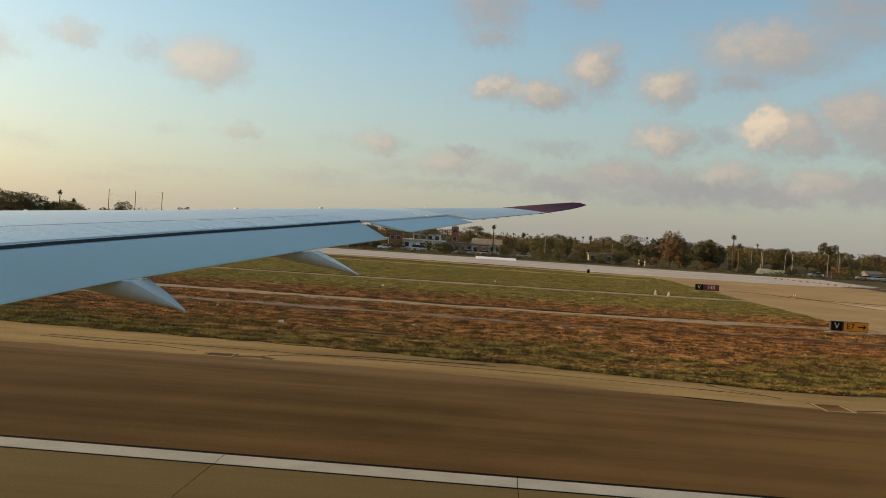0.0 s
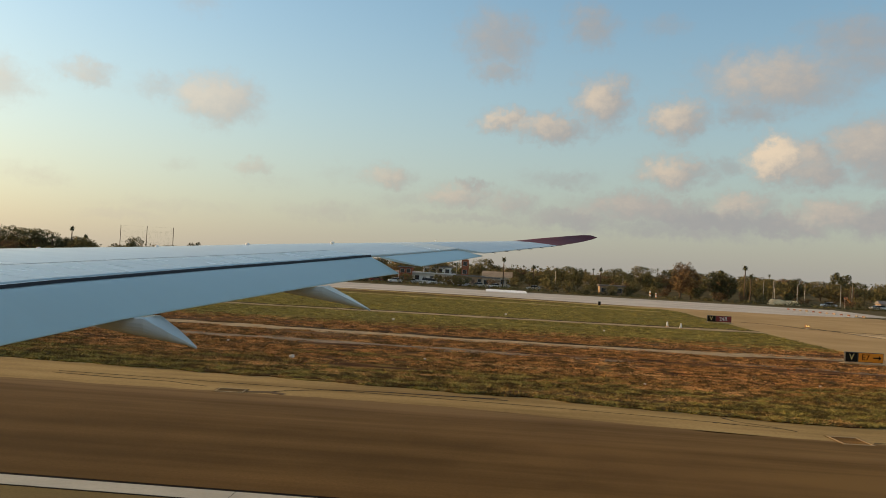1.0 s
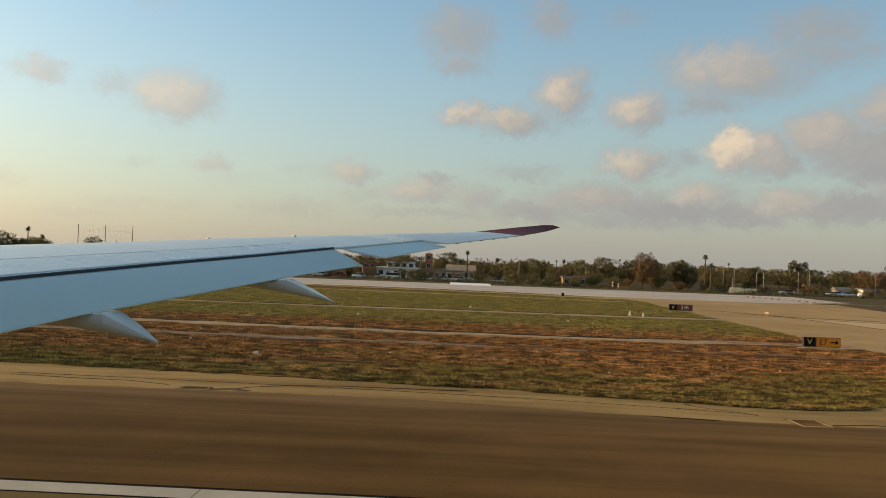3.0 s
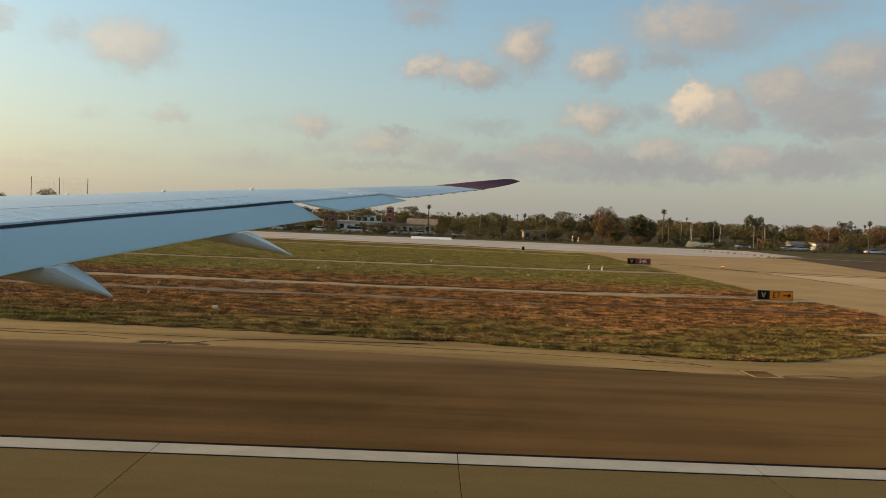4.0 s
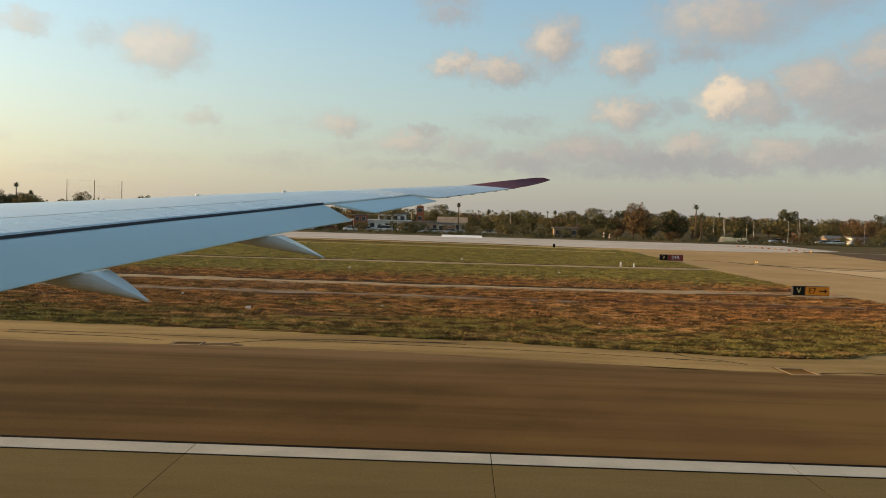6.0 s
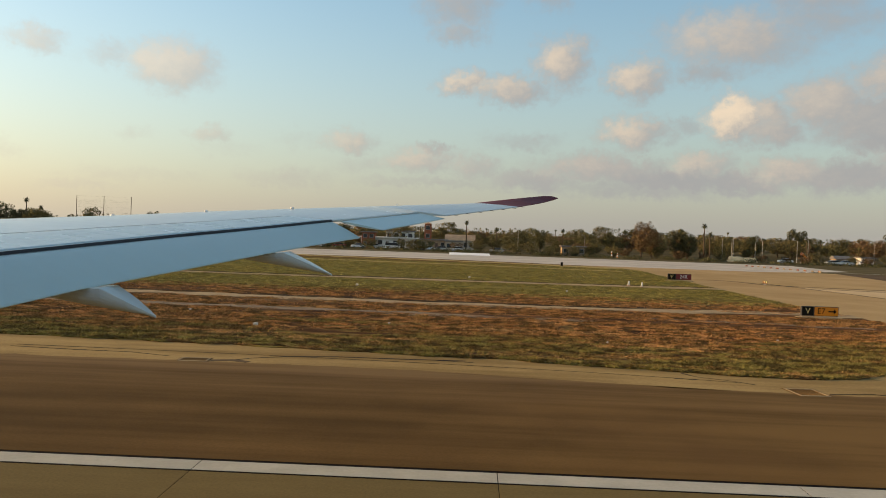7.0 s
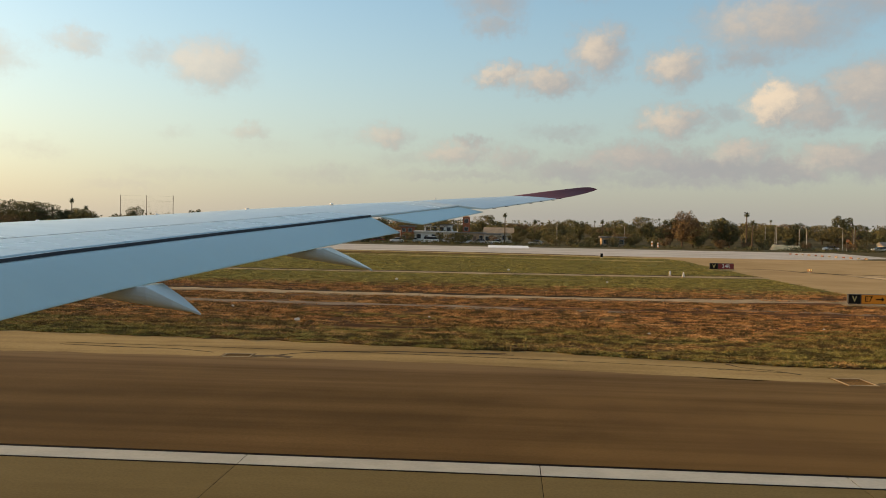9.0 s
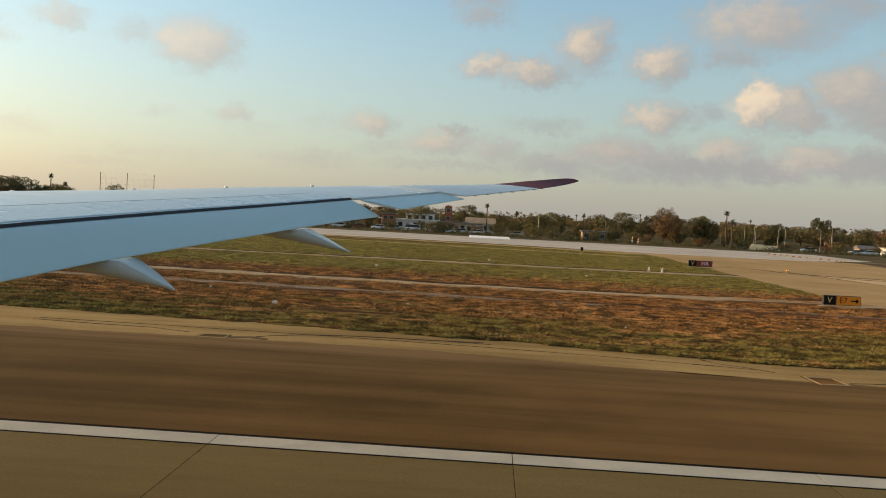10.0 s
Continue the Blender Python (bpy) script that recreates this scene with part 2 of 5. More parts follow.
def blade_material(name, greenness, gain=1.0):
    """Turf blades: dry and green growth in drifting patches, clump by clump lighter and darker, with painted shade
    between.
    """
    m, n, bsdf = material(name, 0.85)
    rnd = n.add("ShaderNodeNewGeometry").outputs["Random Per Island"]
    co = n.add("ShaderNodeTexCoord").outputs["Object"]
    big = n.noise(n.vec("MULTIPLY", co, (0.09, 0.30, 0.0)).outputs[0], 1.0, 4.0, 0.6).outputs["Fac"]
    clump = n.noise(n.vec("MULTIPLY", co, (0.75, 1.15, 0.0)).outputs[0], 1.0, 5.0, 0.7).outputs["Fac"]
    dry = n.mix(rnd, rgb(0.152 * gain, 0.068 * gain, 0.023 * gain), rgb(0.340 * gain, 0.170 * gain, 0.058 * gain))
    straw = n.mix(rnd, rgb(0.31 * gain, 0.19 * gain, 0.07 * gain), rgb(0.50 * gain, 0.30 * gain, 0.12 * gain))
    grn = n.mix(rnd, rgb(0.080 * gain, 0.072 * gain, 0.018 * gain), rgb(0.195 * gain, 0.150 * gain, 0.042 * gain))
    c = n.mix(n.ramp(big, 0.50, 0.68, 0.0, 0.5), dry, straw)
    y = n.add("ShaderNodeSeparateXYZ", {0: co}).outputs[1]
    zone = n.math("ADD", y, n.math("MULTIPLY", n.math("SUBTRACT", big, 0.5), 14.0))
    greenness = n.math("ADD", greenness, n.math("MAXIMUM", n.ramp(zone, 54.0, 42.0, -0.09, 0.11), n.ramp(zone, 78.0, 88.0, -0.09, 0.10)))
    g = n.math("ADD", n.math("ADD", n.math("MULTIPLY", big, -0.5), n.math("MULTIPLY", clump, 0.8)), greenness)
    c = n.mix(n.ramp(g, 0.10, 0.32), c, grn)
    # shade in the gaps between clumps, put into the blade colour
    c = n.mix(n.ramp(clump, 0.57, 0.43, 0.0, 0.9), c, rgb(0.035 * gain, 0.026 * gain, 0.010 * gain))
    wire(n, c, bsdf.inputs["Base Color"])
    return m


def wing_paint(name, col, rough):
    m, n, bsdf = material(name, rough)
    co = n.add("ShaderNodeTexCoord").outputs["Object"]
    a = n.noise(n.vec("MULTIPLY", co, (0.5, 1.6, 1.0)).outputs[0], 1.0, 5.0, 0.6).outputs["Fac"]
    b = n.noise(co, 14.0, 3.0).outputs["Fac"]
    c = n.mix(n.ramp(a, 0.3, 0.75), rgb(*[x * 0.96 for x in col]), rgb(*col))
    c = n.mix(n.ramp(b, 0.55, 0.8, 0.0, 0.05), c, rgb(*[x * 0.6 for x in col]))
    wire(n, c, bsdf.inputs["Base Color"])
    wire(n, n.ramp(a, 0.3, 0.7, rough * 0.95, rough * 1.1), bsdf.inputs["Roughness"])
    return m


def lamp_glow(name, col, power):
    m, n, bsdf = material(name, 0.3)
    bsdf.inputs["Base Color"].default_value = rgb(*col)
    bsdf.inputs["Emission Color"].default_value = rgb(*col)
    bsdf.inputs["Emission Strength"].default_value = power
    return m


M_SLAB = streaked("runway_concrete", (0.134, 0.097, 0.037), (0.192, 0.143, 0.058), 0.05, 0.3, 14.0)
M_ASPHALT = streaked("worn_asphalt", (0.081, 0.046, 0.0138), (0.158, 0.091, 0.0295), 0.02, 0.35, 10.0, 0.85, (0.120, 0.066, 0.025), (0.21, 0.135, 0.062), (0.172, 0.100, 0.033))
M_VERGE = streaked("dusty_paving", (0.23, 0.150, 0.056), (0.41, 0.282, 0.114), 0.06, 0.5, 6.0, 0.9)
M_LANE = streaked("pale_taxiway_concrete", (0.46, 0.325, 0.165), (0.62, 0.45, 0.245), 0.02, 0.05, 6.0, 0.85)
M_TAXI = streaked("taxiway_concrete", (0.36, 0.236, 0.102), (0.49, 0.338, 0.158), 0.05, 0.05, 6.0, 0.85)
M_FAR = streaked("pale_runway_concrete", (0.42, 0.37, 0.30), (0.62, 0.56, 0.47), 0.02, 0.12, 3.0, 0.8)
M_DARK = streaked("dark_asphalt", (0.090, 0.060, 0.034), (0.145, 0.100, 0.058), 0.03, 0.1, 5.0, 0.85)
M_JOINT = plain("joint_filler", (0.010, 0.008, 0.006), 0.9)
M_WHITE = plain("worn_white_marking", (0.44, 0.415, 0.335), 0.75, 0.0, 0.14, 0.9)
M_YELLOW = plain("faded_yellow_marking", (0.25, 0.125, 0.030), 0.75, 0.0, 0.5, 0.9)
M_GRASS = grass_ground()
M_SOIL = streaked("far_scrub_ground", (0.07, 0.06, 0.025), (0.16, 0.12, 0.055), 0.02, 0.06, 1.5, 0.95)
M_PATH = plain("pale_concrete_path", (0.37, 0.275, 0.155), 0.85, 0.0, 0.35, 0.8)
M_WING = wing_paint("wing_grey_paint", (0.54, 0.60, 0.585), 0.25)
M_WING2 = wing_paint("flap_grey_paint", (0.455, 0.59, 0.575), 0.3)
M_SPOILER = wing_paint("spoiler_grey_paint", (0.44, 0.545, 0.56), 0.27)
M_GAP = plain("shadowed_panel_gap", (0.27, 0.32, 0.34), 0.6)
M_RED = wing_paint("maroon_paint", (0.120, 0.004, 0.009), 0.65)
M_SEAL = plain("black_seal", (0.012, 0.012, 0.014), 0.6)
M_BODY = wing_paint("fuselage_paint", (0.6, 0.61, 0.62), 0.3)
M_TYRE = plain("tyre_rubber", (0.02, 0.02, 0.02), 0.85)
M_STEEL = plain("galvanised_steel", (0.35, 0.34, 0.32), 0.5, 0.6)
M_BARK = plain("bark", (0.14, 0.10, 0.065), 0.95, 0.0, 0.4, 2.0)
M_LEAF = leaf_material("olive_leaves", (0.105, 0.102, 0.046), (0.195, 0.174, 0.080), (0.185, 0.150, 0.070))
M_LEAF_RED = leaf_material("rusty_leaves", (0.120, 0.080, 0.045), (0.240, 0.150, 0.080), (0.170, 0.125, 0.066))
M_LEAF_DARK = leaf_material("dark_leaves", (0.055, 0.062, 0.032), (0.140, 0.136, 0.066), (0.120, 0.110, 0.050))
M_BLADE = blade_material("dry_blades", -0.05, 2.25)
M_BLADE_G = blade_material("green_blades", 0.20, 2.35)
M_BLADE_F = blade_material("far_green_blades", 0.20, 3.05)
M_WEED = blade_material("rusty_weeds", 0.02, 1.9)
M_PLASTER = plain("cream_plaster", (0.55, 0.47, 0.36), 0.85, 0.0, 0.2, 0.6)
M_SNOW = plain("bright_white_paint", (0.86, 0.84, 0.80), 0.7, 0.0, 0.05, 0.4)
M_WHITEWALL = plain("white_wall_paint", (0.74, 0.71, 0.66), 0.75, 0.0, 0.15, 0.6)
M_BRICK = plain("red_brick", (0.30, 0.115, 0.065), 0.9, 0.0, 0.35, 2.0)
M_TANWALL = plain("tan_wall", (0.42, 0.30, 0.19), 0.85, 0.0, 0.25, 0.6)
M_ROOF = plain("grey_roof", (0.22, 0.20, 0.18), 0.85, 0.0, 0.3, 0.8)
M_TILE = plain("clay_roof", (0.40, 0.22, 0.12), 0.85, 0.0, 0.3, 1.2)
M_STRAW = plain("sunlit_straw_roof", (0.78, 0.56, 0.30), 0.85, 0.0, 0.2, 0.8)
M_PANE = plain("dark_window_pane", (0.03, 0.035, 0.04), 0.15)
M_FRAME = plain("window_frame", (0.5, 0.48, 0.44), 0.6)
M_DOOR = plain("painted_door", (0.16, 0.10, 0.07), 0.6)
M_CAR_W = plain("white_car_paint", (0.75, 0.74, 0.72), 0.3, 0.0, 0.06, 1.0)
M_CAR_S = plain("silver_car_paint", (0.45, 0.45, 0.45), 0.3, 0.4, 0.06, 1.0)
M_CAR_D = plain("dark_car_paint", (0.05, 0.05, 0.06), 0.3, 0.0, 0.06, 1.0)
M_CAR_R = plain("red_car_paint", (0.25, 0.04, 0.03), 0.3, 0.0, 0.06, 1.0)
M_RIM = plain("wheel_rim", (0.4, 0.4, 0.4), 0.4, 0.7)
M_SIGN_Y = lamp_glow("yellow_sign_face", (0.58, 0.18, 0.003), 0.10)
M_SIGN_K = plain("black_sign_face", (0.020, 0.017, 0.013), 0.8, 0.0, 0.2, 2.0)
M_SIGN_R = lamp_glow("red_sign_face", (0.17, 0.010, 0.012), 0.04)
M_SIGN_CASE = plain("sign_case", (0.030, 0.026, 0.022), 0.7)
M_LETTER_W = plain("white_letter", (0.75, 0.72, 0.68), 0.5)
M_LETTER_Y = plain("yellow_letter", (0.72, 0.52, 0.18), 0.5)
M_ORANGE = plain("orange_fixture", (0.60, 0.24, 0.04), 0.5, 0.0, 0.2, 4.0)
M_GLOW = lamp_glow("lit_amber_lamp", (1.0, 0.62, 0.22), 1.2)
M_LENS = plain("clear_lens", (0.75, 0.66, 0.5), 0.15)
M_BLUE = plain("blue_lens", (0.035, 0.030, 0.055), 0.35)
M_ROCK = plain("pale_rock", (0.60, 0.55, 0.46), 0.9, 0.0, 0.3, 6.0)
M_TAR = plain("tar_stain", (0.030, 0.024, 0.018), 0.8, 0.0, 0.4, 1.5)
# dark brown for the painted shade behind the paths
M_PATH_SHADE = plain("painted_path_shade", (0.050, 0.030, 0.014), 0.95, 0.0, 0.4, 1.0)
M_TRACK = plain("trodden_track", (0.24, 0.18, 0.12), 0.95, 0.0, 0.35, 1.0)
M_SAND = plain("pale_sand", (0.44, 0.34, 0.20), 0.95, 0.0, 0.45, 1.5)
M_STRIPE = plain("straw_strip", (0.36, 0.27, 0.10), 0.95, 0.0, 0.3, 1.0)
M_MESHNET = plain("dark_net", (0.07, 0.06, 0.05), 0.9)


# ---- mesh helpers ----
def mesh_of(name, verts, faces, mats, smooth=False, index=None):
    me = bpy.data.meshes.new(name)
    me.from_pydata([tuple(v) for v in verts], [], [tuple(f) for f in faces])
    for m in (mats if isinstance(mats, (list, tuple)) else [mats]):
        me.materials.append(m)
    if index is not None:
        me.polygons.foreach_set("material_index", index)
    if smooth:
        me.polygons.foreach_set("use_smooth", [True] * len(me.polygons))
    me.update()
    return me


def part(name, bm, mat, parent=None, label="", smooth=False):
    """Links a bmesh as one mesh object under a thing or a part."""
    me = bpy.data.meshes.new(name)
    bmesh.ops.recalc_face_normals(bm, faces=bm.faces)
    bm.to_mesh(me)
    bm.free()
    me.materials.append(mat)
    if smooth:
        me.polygons.foreach_set("use_smooth", [True] * len(me.polygons))
    ob = new(name, me)
    ob.parent = parent
    return tagged(ob, label)


def thing(name, label, category, m=None, group="", kind=""):
    ob = new(name)
    ob.empty_display_size = 0.2
    if m is not None:
        ob.matrix_world = m
    return tagged(ob, label, category, group, kind)


def box(bm, x0, x1, y0, y1, z0, z1, bevel=0.0):
    r = bmesh.ops.create_cube(bm, size=1.0)["verts"]
    for v in r:
        v.co = Vector(((x0 + x1) / 2 + v.co.x * (x1 - x0), (y0 + y1) / 2 + v.co.y * (y1 - y0), (z0 + z1) / 2 + v.co.z * (z1 - z0)))
    if bevel:
        es = {e for v in r for e in v.link_edges}
        bmesh.ops.bevel(bm, geom=list(es), offset=bevel, segments=2, affect="EDGES", profile=0.6)
    return bm


def bx(*a):
    return box(bmesh.new(), *a)


def tube(bm, a, b, r0, r1, n=8, caps=True):
    a, b = Vector(a), Vector(b)
    d = (b - a).normalized()
    u = d.orthogonal().normalized()
    w = d.cross(u)
    rings = []
    for c, r in ((a, r0), (b, r1)):
        rings.append([bm.verts.new(c + (u * math.cos(t) + w * math.sin(t)) * r) for t in [i * math.tau / n for i in range(n)]])
    for i in range(n):
        bm.faces.new((rings[0][i], rings[0][(i + 1) % n], rings[1][(i + 1) % n], rings[1][i]))
    if caps:
        bm.faces.new(rings[0][::-1])
        bm.faces.new(rings[1])
    return bm


def tb(*a, **k):
    return tube(bmesh.new(), *a, **k)


def lathe(bm, profile, n=16, c=(0, 0, 0)):
    """Turns (radius, height) pairs about the z axis."""
    rings = [[bm.verts.new((c[0] + r * math.cos(i * math.tau / n), c[1] + r * math.sin(i * math.tau / n), c[2] + z)) for i in range(n)] for r, z in profile]
    for a, b in zip(rings, rings[1:]):
        for i in range(n):
            bm.faces.new((a[i], a[(i + 1) % n], b[(i + 1) % n], b[i]))
    bm.faces.new(rings[0][::-1])
    bm.faces.new(rings[-1])
    return bm


def loft(bm, rings, first=True, last=True):
    vs = [[bm.verts.new(p) for p in r] for r in rings]
    k = len(vs[0])
    for a, b in zip(vs, vs[1:]):
        for i in range(k):
            bm.faces.new((a[i], a[(i + 1) % k], b[(i + 1) % k], b[i]))
    # the ends get their own vertices, so that the skin's shading stays true
    if first:
        bm.faces.new([bm.verts.new(p) for p in rings[0]][::-1])
    if last:
        bm.faces.new([bm.verts.new(p) for p in rings[-1]])
    return bm


def sheet(name, pts, z, mat, label, category="ground", depth=0.3):
    """A flat slab of the setting with real thickness below its top."""
    bm = bmesh.new()
    top = [bm.verts.new((x, y, z)) for x, y in pts]
    low = [bm.verts.new((x, y, z - depth)) for x, y in pts]
    bm.faces.new(top)
    bm.faces.new(low[::-1])
    k = len(pts)
    for i in range(k):
        bm.faces.new((top[i], low[i], low[(i + 1) % k], top[(i + 1) % k]))
    bmesh.ops.triangulate(bm, faces=list(bm.faces))
    return tagged(part(name, bm, mat), label, category, "", "structure")


def smooth_line(pts, step=1.0):
    """Points joined by a smooth curve (chord-length tangents), so that paving edges bend softly."""
    p = [Vector(q) for q in pts]
    t = [0.0]
    for a, b in zip(p, p[1:]):
        t.append(t[-1] + (b - a).length)
    k = len(p)
    d = [(p[i + 1] - p[i]) / (t[i + 1] - t[i]) for i in range(k - 1)]
    m = [d[0]] + [(d[i - 1] * (t[i + 1] - t[i]) + d[i] * (t[i] - t[i - 1])) / (t[i + 1] - t[i - 1]) for i in range(1, k - 1)] + [d[-1]]
    out = []
    for i in range(k - 1):
        ln = t[i + 1] - t[i]
        n = max(1, min(30, int(ln / step)))
        for j in range(n):
            s = j / n
            q = (p[i] * (2 * s ** 3 - 3 * s * s + 1) + m[i] * (ln * (s ** 3 - 2 * s * s + s)) + p[i + 1] * (3 * s * s - 2 * s ** 3) + m[i + 1] * (ln * (s ** 3 - s * s)))
            out.append((q.x, q.y))
    return out + [tuple(pts[-1])]


def ragged(line, amount, size, x_lo=-90.0):
    """Frays a paving edge with small irregular steps."""
    out = []
    for (ax, ay), (bx_, by) in zip(line, line[1:]):
        ln = math.hypot(bx_ - ax, by - ay)
        k = max(1, int(ln / 0.45)) if max(ax, bx_) > x_lo else 1
        for j in range(k):
            x, y = ax + (bx_ - ax) * j / k, ay + (by - ay) * j / k
            d = amount * (noise.noise(Vector((x / size, y / size, 3.0))) + 0.6 * noise.noise(Vector((x / size * 3.1, y / size * 3.1, 7.0))))
            out.append((x + d * 0.4, y + d))
    return out + [line[-1]]


def lerp_table(rows, y):
    for a, b in zip(rows, rows[1:]):
        if y <= b[0]:
            t = (y - a[0]) / (b[0] - a[0])
            return [p + (q - p) * t for p, q in zip(a, b)]
    return list(rows[-1])


# ---- ground ----
GROUND_TOP = -0.06


def ground_height(x, y):
    """Level airfield; beyond the perimeter the land lifts a little."""
    far = min(1.0, max(0.0, (y - 275.0) / 400.0))
    return GROUND_TOP + 5.0 * far * far * (3 - 2 * far)


def build_ground():
    ys = [-2500, -900, -300, -60, 0, 30, 60, 120, 180, 240, 260, 280, 300, 330, 360, 400, 450, 500, 560, 620, 700, 900, 1300, 2000, 3500]
    xs = [-4000, -2000, -1000, -600, -300, -150, 0, 150, 300, 600, 1000, 2000, 4000]
    verts = [(x, y, ground_height(x, y)) for y in ys for x in xs]
    k = len(xs)
    faces = [(j * k + i, j * k + i + 1, (j + 1) * k + i + 1, (j + 1) * k + i) for j in range(len(ys) - 1) for i in range(k - 1)]
    ob = new("ground", mesh_of("ground", verts, faces, M_SOIL, True))
    tagged(ob, "dry scrubby open ground stretching to the horizon", "ground", "", "structure")


build_ground()

LINE0, LINE1 = 20.13, 20.98
ASPHALT_EDGE = ragged(smooth_line([(-600, 36.4), (-60, 36.4), (-17, 36.0), (-8.3, 36.1), (-1.2, 35.2), (3.2, 34.5), (7.6, 34.05), (11.5, 34.1), (16.1, 36.0), (20.5, 39.2), (25.5, 44.0), (30, 48.5)]), 0.30, 2.2)
GRASS_EDGE = ragged(smooth_line([(-600, 42.6), (-60, 42.6), (-20, 41.8), (-9.2, 40.7), (-1.4, 39.9), (3.6, 38.8), (8.4, 37.8), (11.0, 37.9), (15.4, 40.3), (19.0, 43.3), (22.1, 46.2), (25.0, 49.3), (26.6, 52.3),
                          (27.4, 56.5), (27.5, 62.0), (26.8, 72.0), (26.2, 84.0), (25.9, 104.0), (26.0, 140.0), (24.5, 166.0), (18.0, 176.0), (6.0, 181.0), (-60, 184.0), (-600, 184.0)]), 0.35, 1.6)

sheet("runway", [(-700, -26), (700, -26), (700, LINE1 + 0.17), (-700, LINE1 + 0.17)], -0.004, M_JOINT, "dark joint bed of the concrete runway", "runway")
sheet("shoulder", [(-700, LINE1 + 0.17), (46, LINE1 + 0.17), (48, 26), (46.5, 32), (41, 40), (34, 46), (30, 48.5)] + ASPHALT_EDGE[::-1][1:], 0.0, M_ASPHALT,
      "worn brown asphalt runway shoulder with long streaks", "shoulder")
sheet("verge", [(30, 48.5), (60, 60), (60, 60.5), (20, 60.5), (-600, 60.5)] + ASPHALT_EDGE, -0.004, M_VERGE, "dusty pale paved verge beside the grass", "verge")
sheet("taxiway", [(46, LINE1 + 0.17), (700, LINE1 + 0.17), (700, 118), (63.5, 118), (70, 183), (62, 183), (52, 178), (-600, 186), (-600, 60.7), (60.2, 60.7), (60.2, 60), (30.2, 48.5), (34, 46), (41, 40), (46.5, 32), (48, 26)], -0.012, M_TAXI,
      "tan concrete taxiway crossing between the grass fields", "taxiway")
sheet("taxiway_lane", [(39.3, 117.9), (42.2, 100.0), (42.4, 81.0), (41.5, 66.0), (41.3, 52.6), (44, 46), (52, 38), (66, 30), (700, 30), (700, 117.9)], -0.006, M_LANE,
      "paler concrete lane of the taxiway", "taxiway")
sheet("taxiway_fillet", [(16.6, 21.3), (20.3, 22.1), (23.9, 23.5), (27.4, 25.2), (31.2, 28.2), (36.0, 33.0), (40.8, 39.8), (46.3, 32), (47.8, 26), (46, 21.2)], 0.004, M_SLAB,
      "smooth tan concrete fillet of the taxiway curve", "taxiway")
sheet("grass_field", GRASS_EDGE, 0.03, M_GRASS, "dry brown and olive grass field between the runways", "grass")
sheet("dark_apron", [(63.7, 118.2), (700, 118.2), (700, 183), (70.2, 183)], -0.008, M_DARK, "dark asphalt beyond the taxiway", "asphalt")
sheet("far_runway", [(-700, 186.2), (52.2, 178.2), (62, 183.2), (80, 200), (80, 236), (-700, 236)], 0.0, M_FAR, "pale concrete runway in the distance", "runway")
sheet("far_runway_end", [(80.2, 200), (62.4, 183.2), (700, 183.2), (700, 205), (95, 205)], -0.02, M_SOIL, "dry scrub strip beside the far runway", "ground")


# ---- runway slabs and painted lines ----
SLAB = 7.06
runway = bpy.data.objects["runway"]


def build_slabs():
    bm = bx(0.006, SLAB - 0.006, 0.009, 6.091, -0.2, 0.0, 0.008)
    me = bpy.data.meshes.new("slab")
    bm.to_mesh(me)
    bm.free()
    me.materials.append(M_SLAB)
    for r in range(4):
        for i in range(-9, 9):
            ob = new("slab", me)
            ob.parent = runway
            ob.location = (-3.17 + i * SLAB, LINE0 - 0.10 - 6.1 * (r + 1), 0.0)
    # the edge line, painted slab by slab
    for i in range(-14, 14):
        x = -3.17 + i * SLAB
        ob = part("edge_line", bx(x + 0.01, x + SLAB - 0.01, LINE0, LINE1 - 0.03, -0.2, 0.004, 0.004), M_WHITE, runway)
        if i == 0:
            tagged(ob, "worn white painted runway edge line")


build_slabs()


# ---- airliner: the wing with its parts, fuselage behind the viewpoint, gear below ----
# span station: leading edge x, z; slot x, z; trailing edge x, z
WING = [
    (2.0, -17.6, 4.50, -8.95, 4.42, -7.75, 3.75),
    (7.0, -14.0, 4.86, -7.35, 4.80, -6.45, 4.20),
    (11.5, -10.9, 5.25, -5.95, 5.18, -5.12, 4.73),
    (14.5, -8.8, 5.51, -4.79, 5.43, -3.90, 5.07),
    (16.6, -7.2, 5.69, -3.84, 5.61, -3.08, 5.30),
    (18.6, -5.6, 5.89, -2.85, 5.81, -2.28, 5.48),
]
OUTER = [
    (18.6, -5.6, 5.89, -2.84, 5.81, -1.90, 5.64),
    (21.65, -2.55, 6.21, -1.25, 6.11, -0.62, 5.99),
]
FIXED = [
    (21.65, -2.55, 6.21, -0.61, 6.06),
    (24.2, -0.03, 6.46, 1.25, 6.41),
    (25.5, 0.95, 6.65, 1.82, 6.55),
    (26.4, 1.68, 6.78, 2.17, 6.65),
    (27.0, 2.16, 6.86, 2.47, 6.75),
    (27.3, 2.42, 6.88, 2.64, 6.82),
]


def section(y, lx, lz, tx, tz, thick, blunt=0.02, k=36):
    """An aerofoil ring at span y from the leading to the trailing edge."""
    c = tx - lx
    top, low = [], []
    for i in range(k + 1):
        s = 0.5 - 0.5 * math.cos(math.pi * i / k)
        bulge = math.sqrt(max(0.0, s)) * (1 - s) * 1.55
        x, z = lx + c * s, lz + (tz - lz) * s
        top.append((x, y, z + c * thick * 0.36 * bulge + blunt * 0.5 * s))
        low.append((x, y, z - c * thick * 0.72 * bulge - blunt * 0.5 * s))
    return top + low[::-1][:-1]


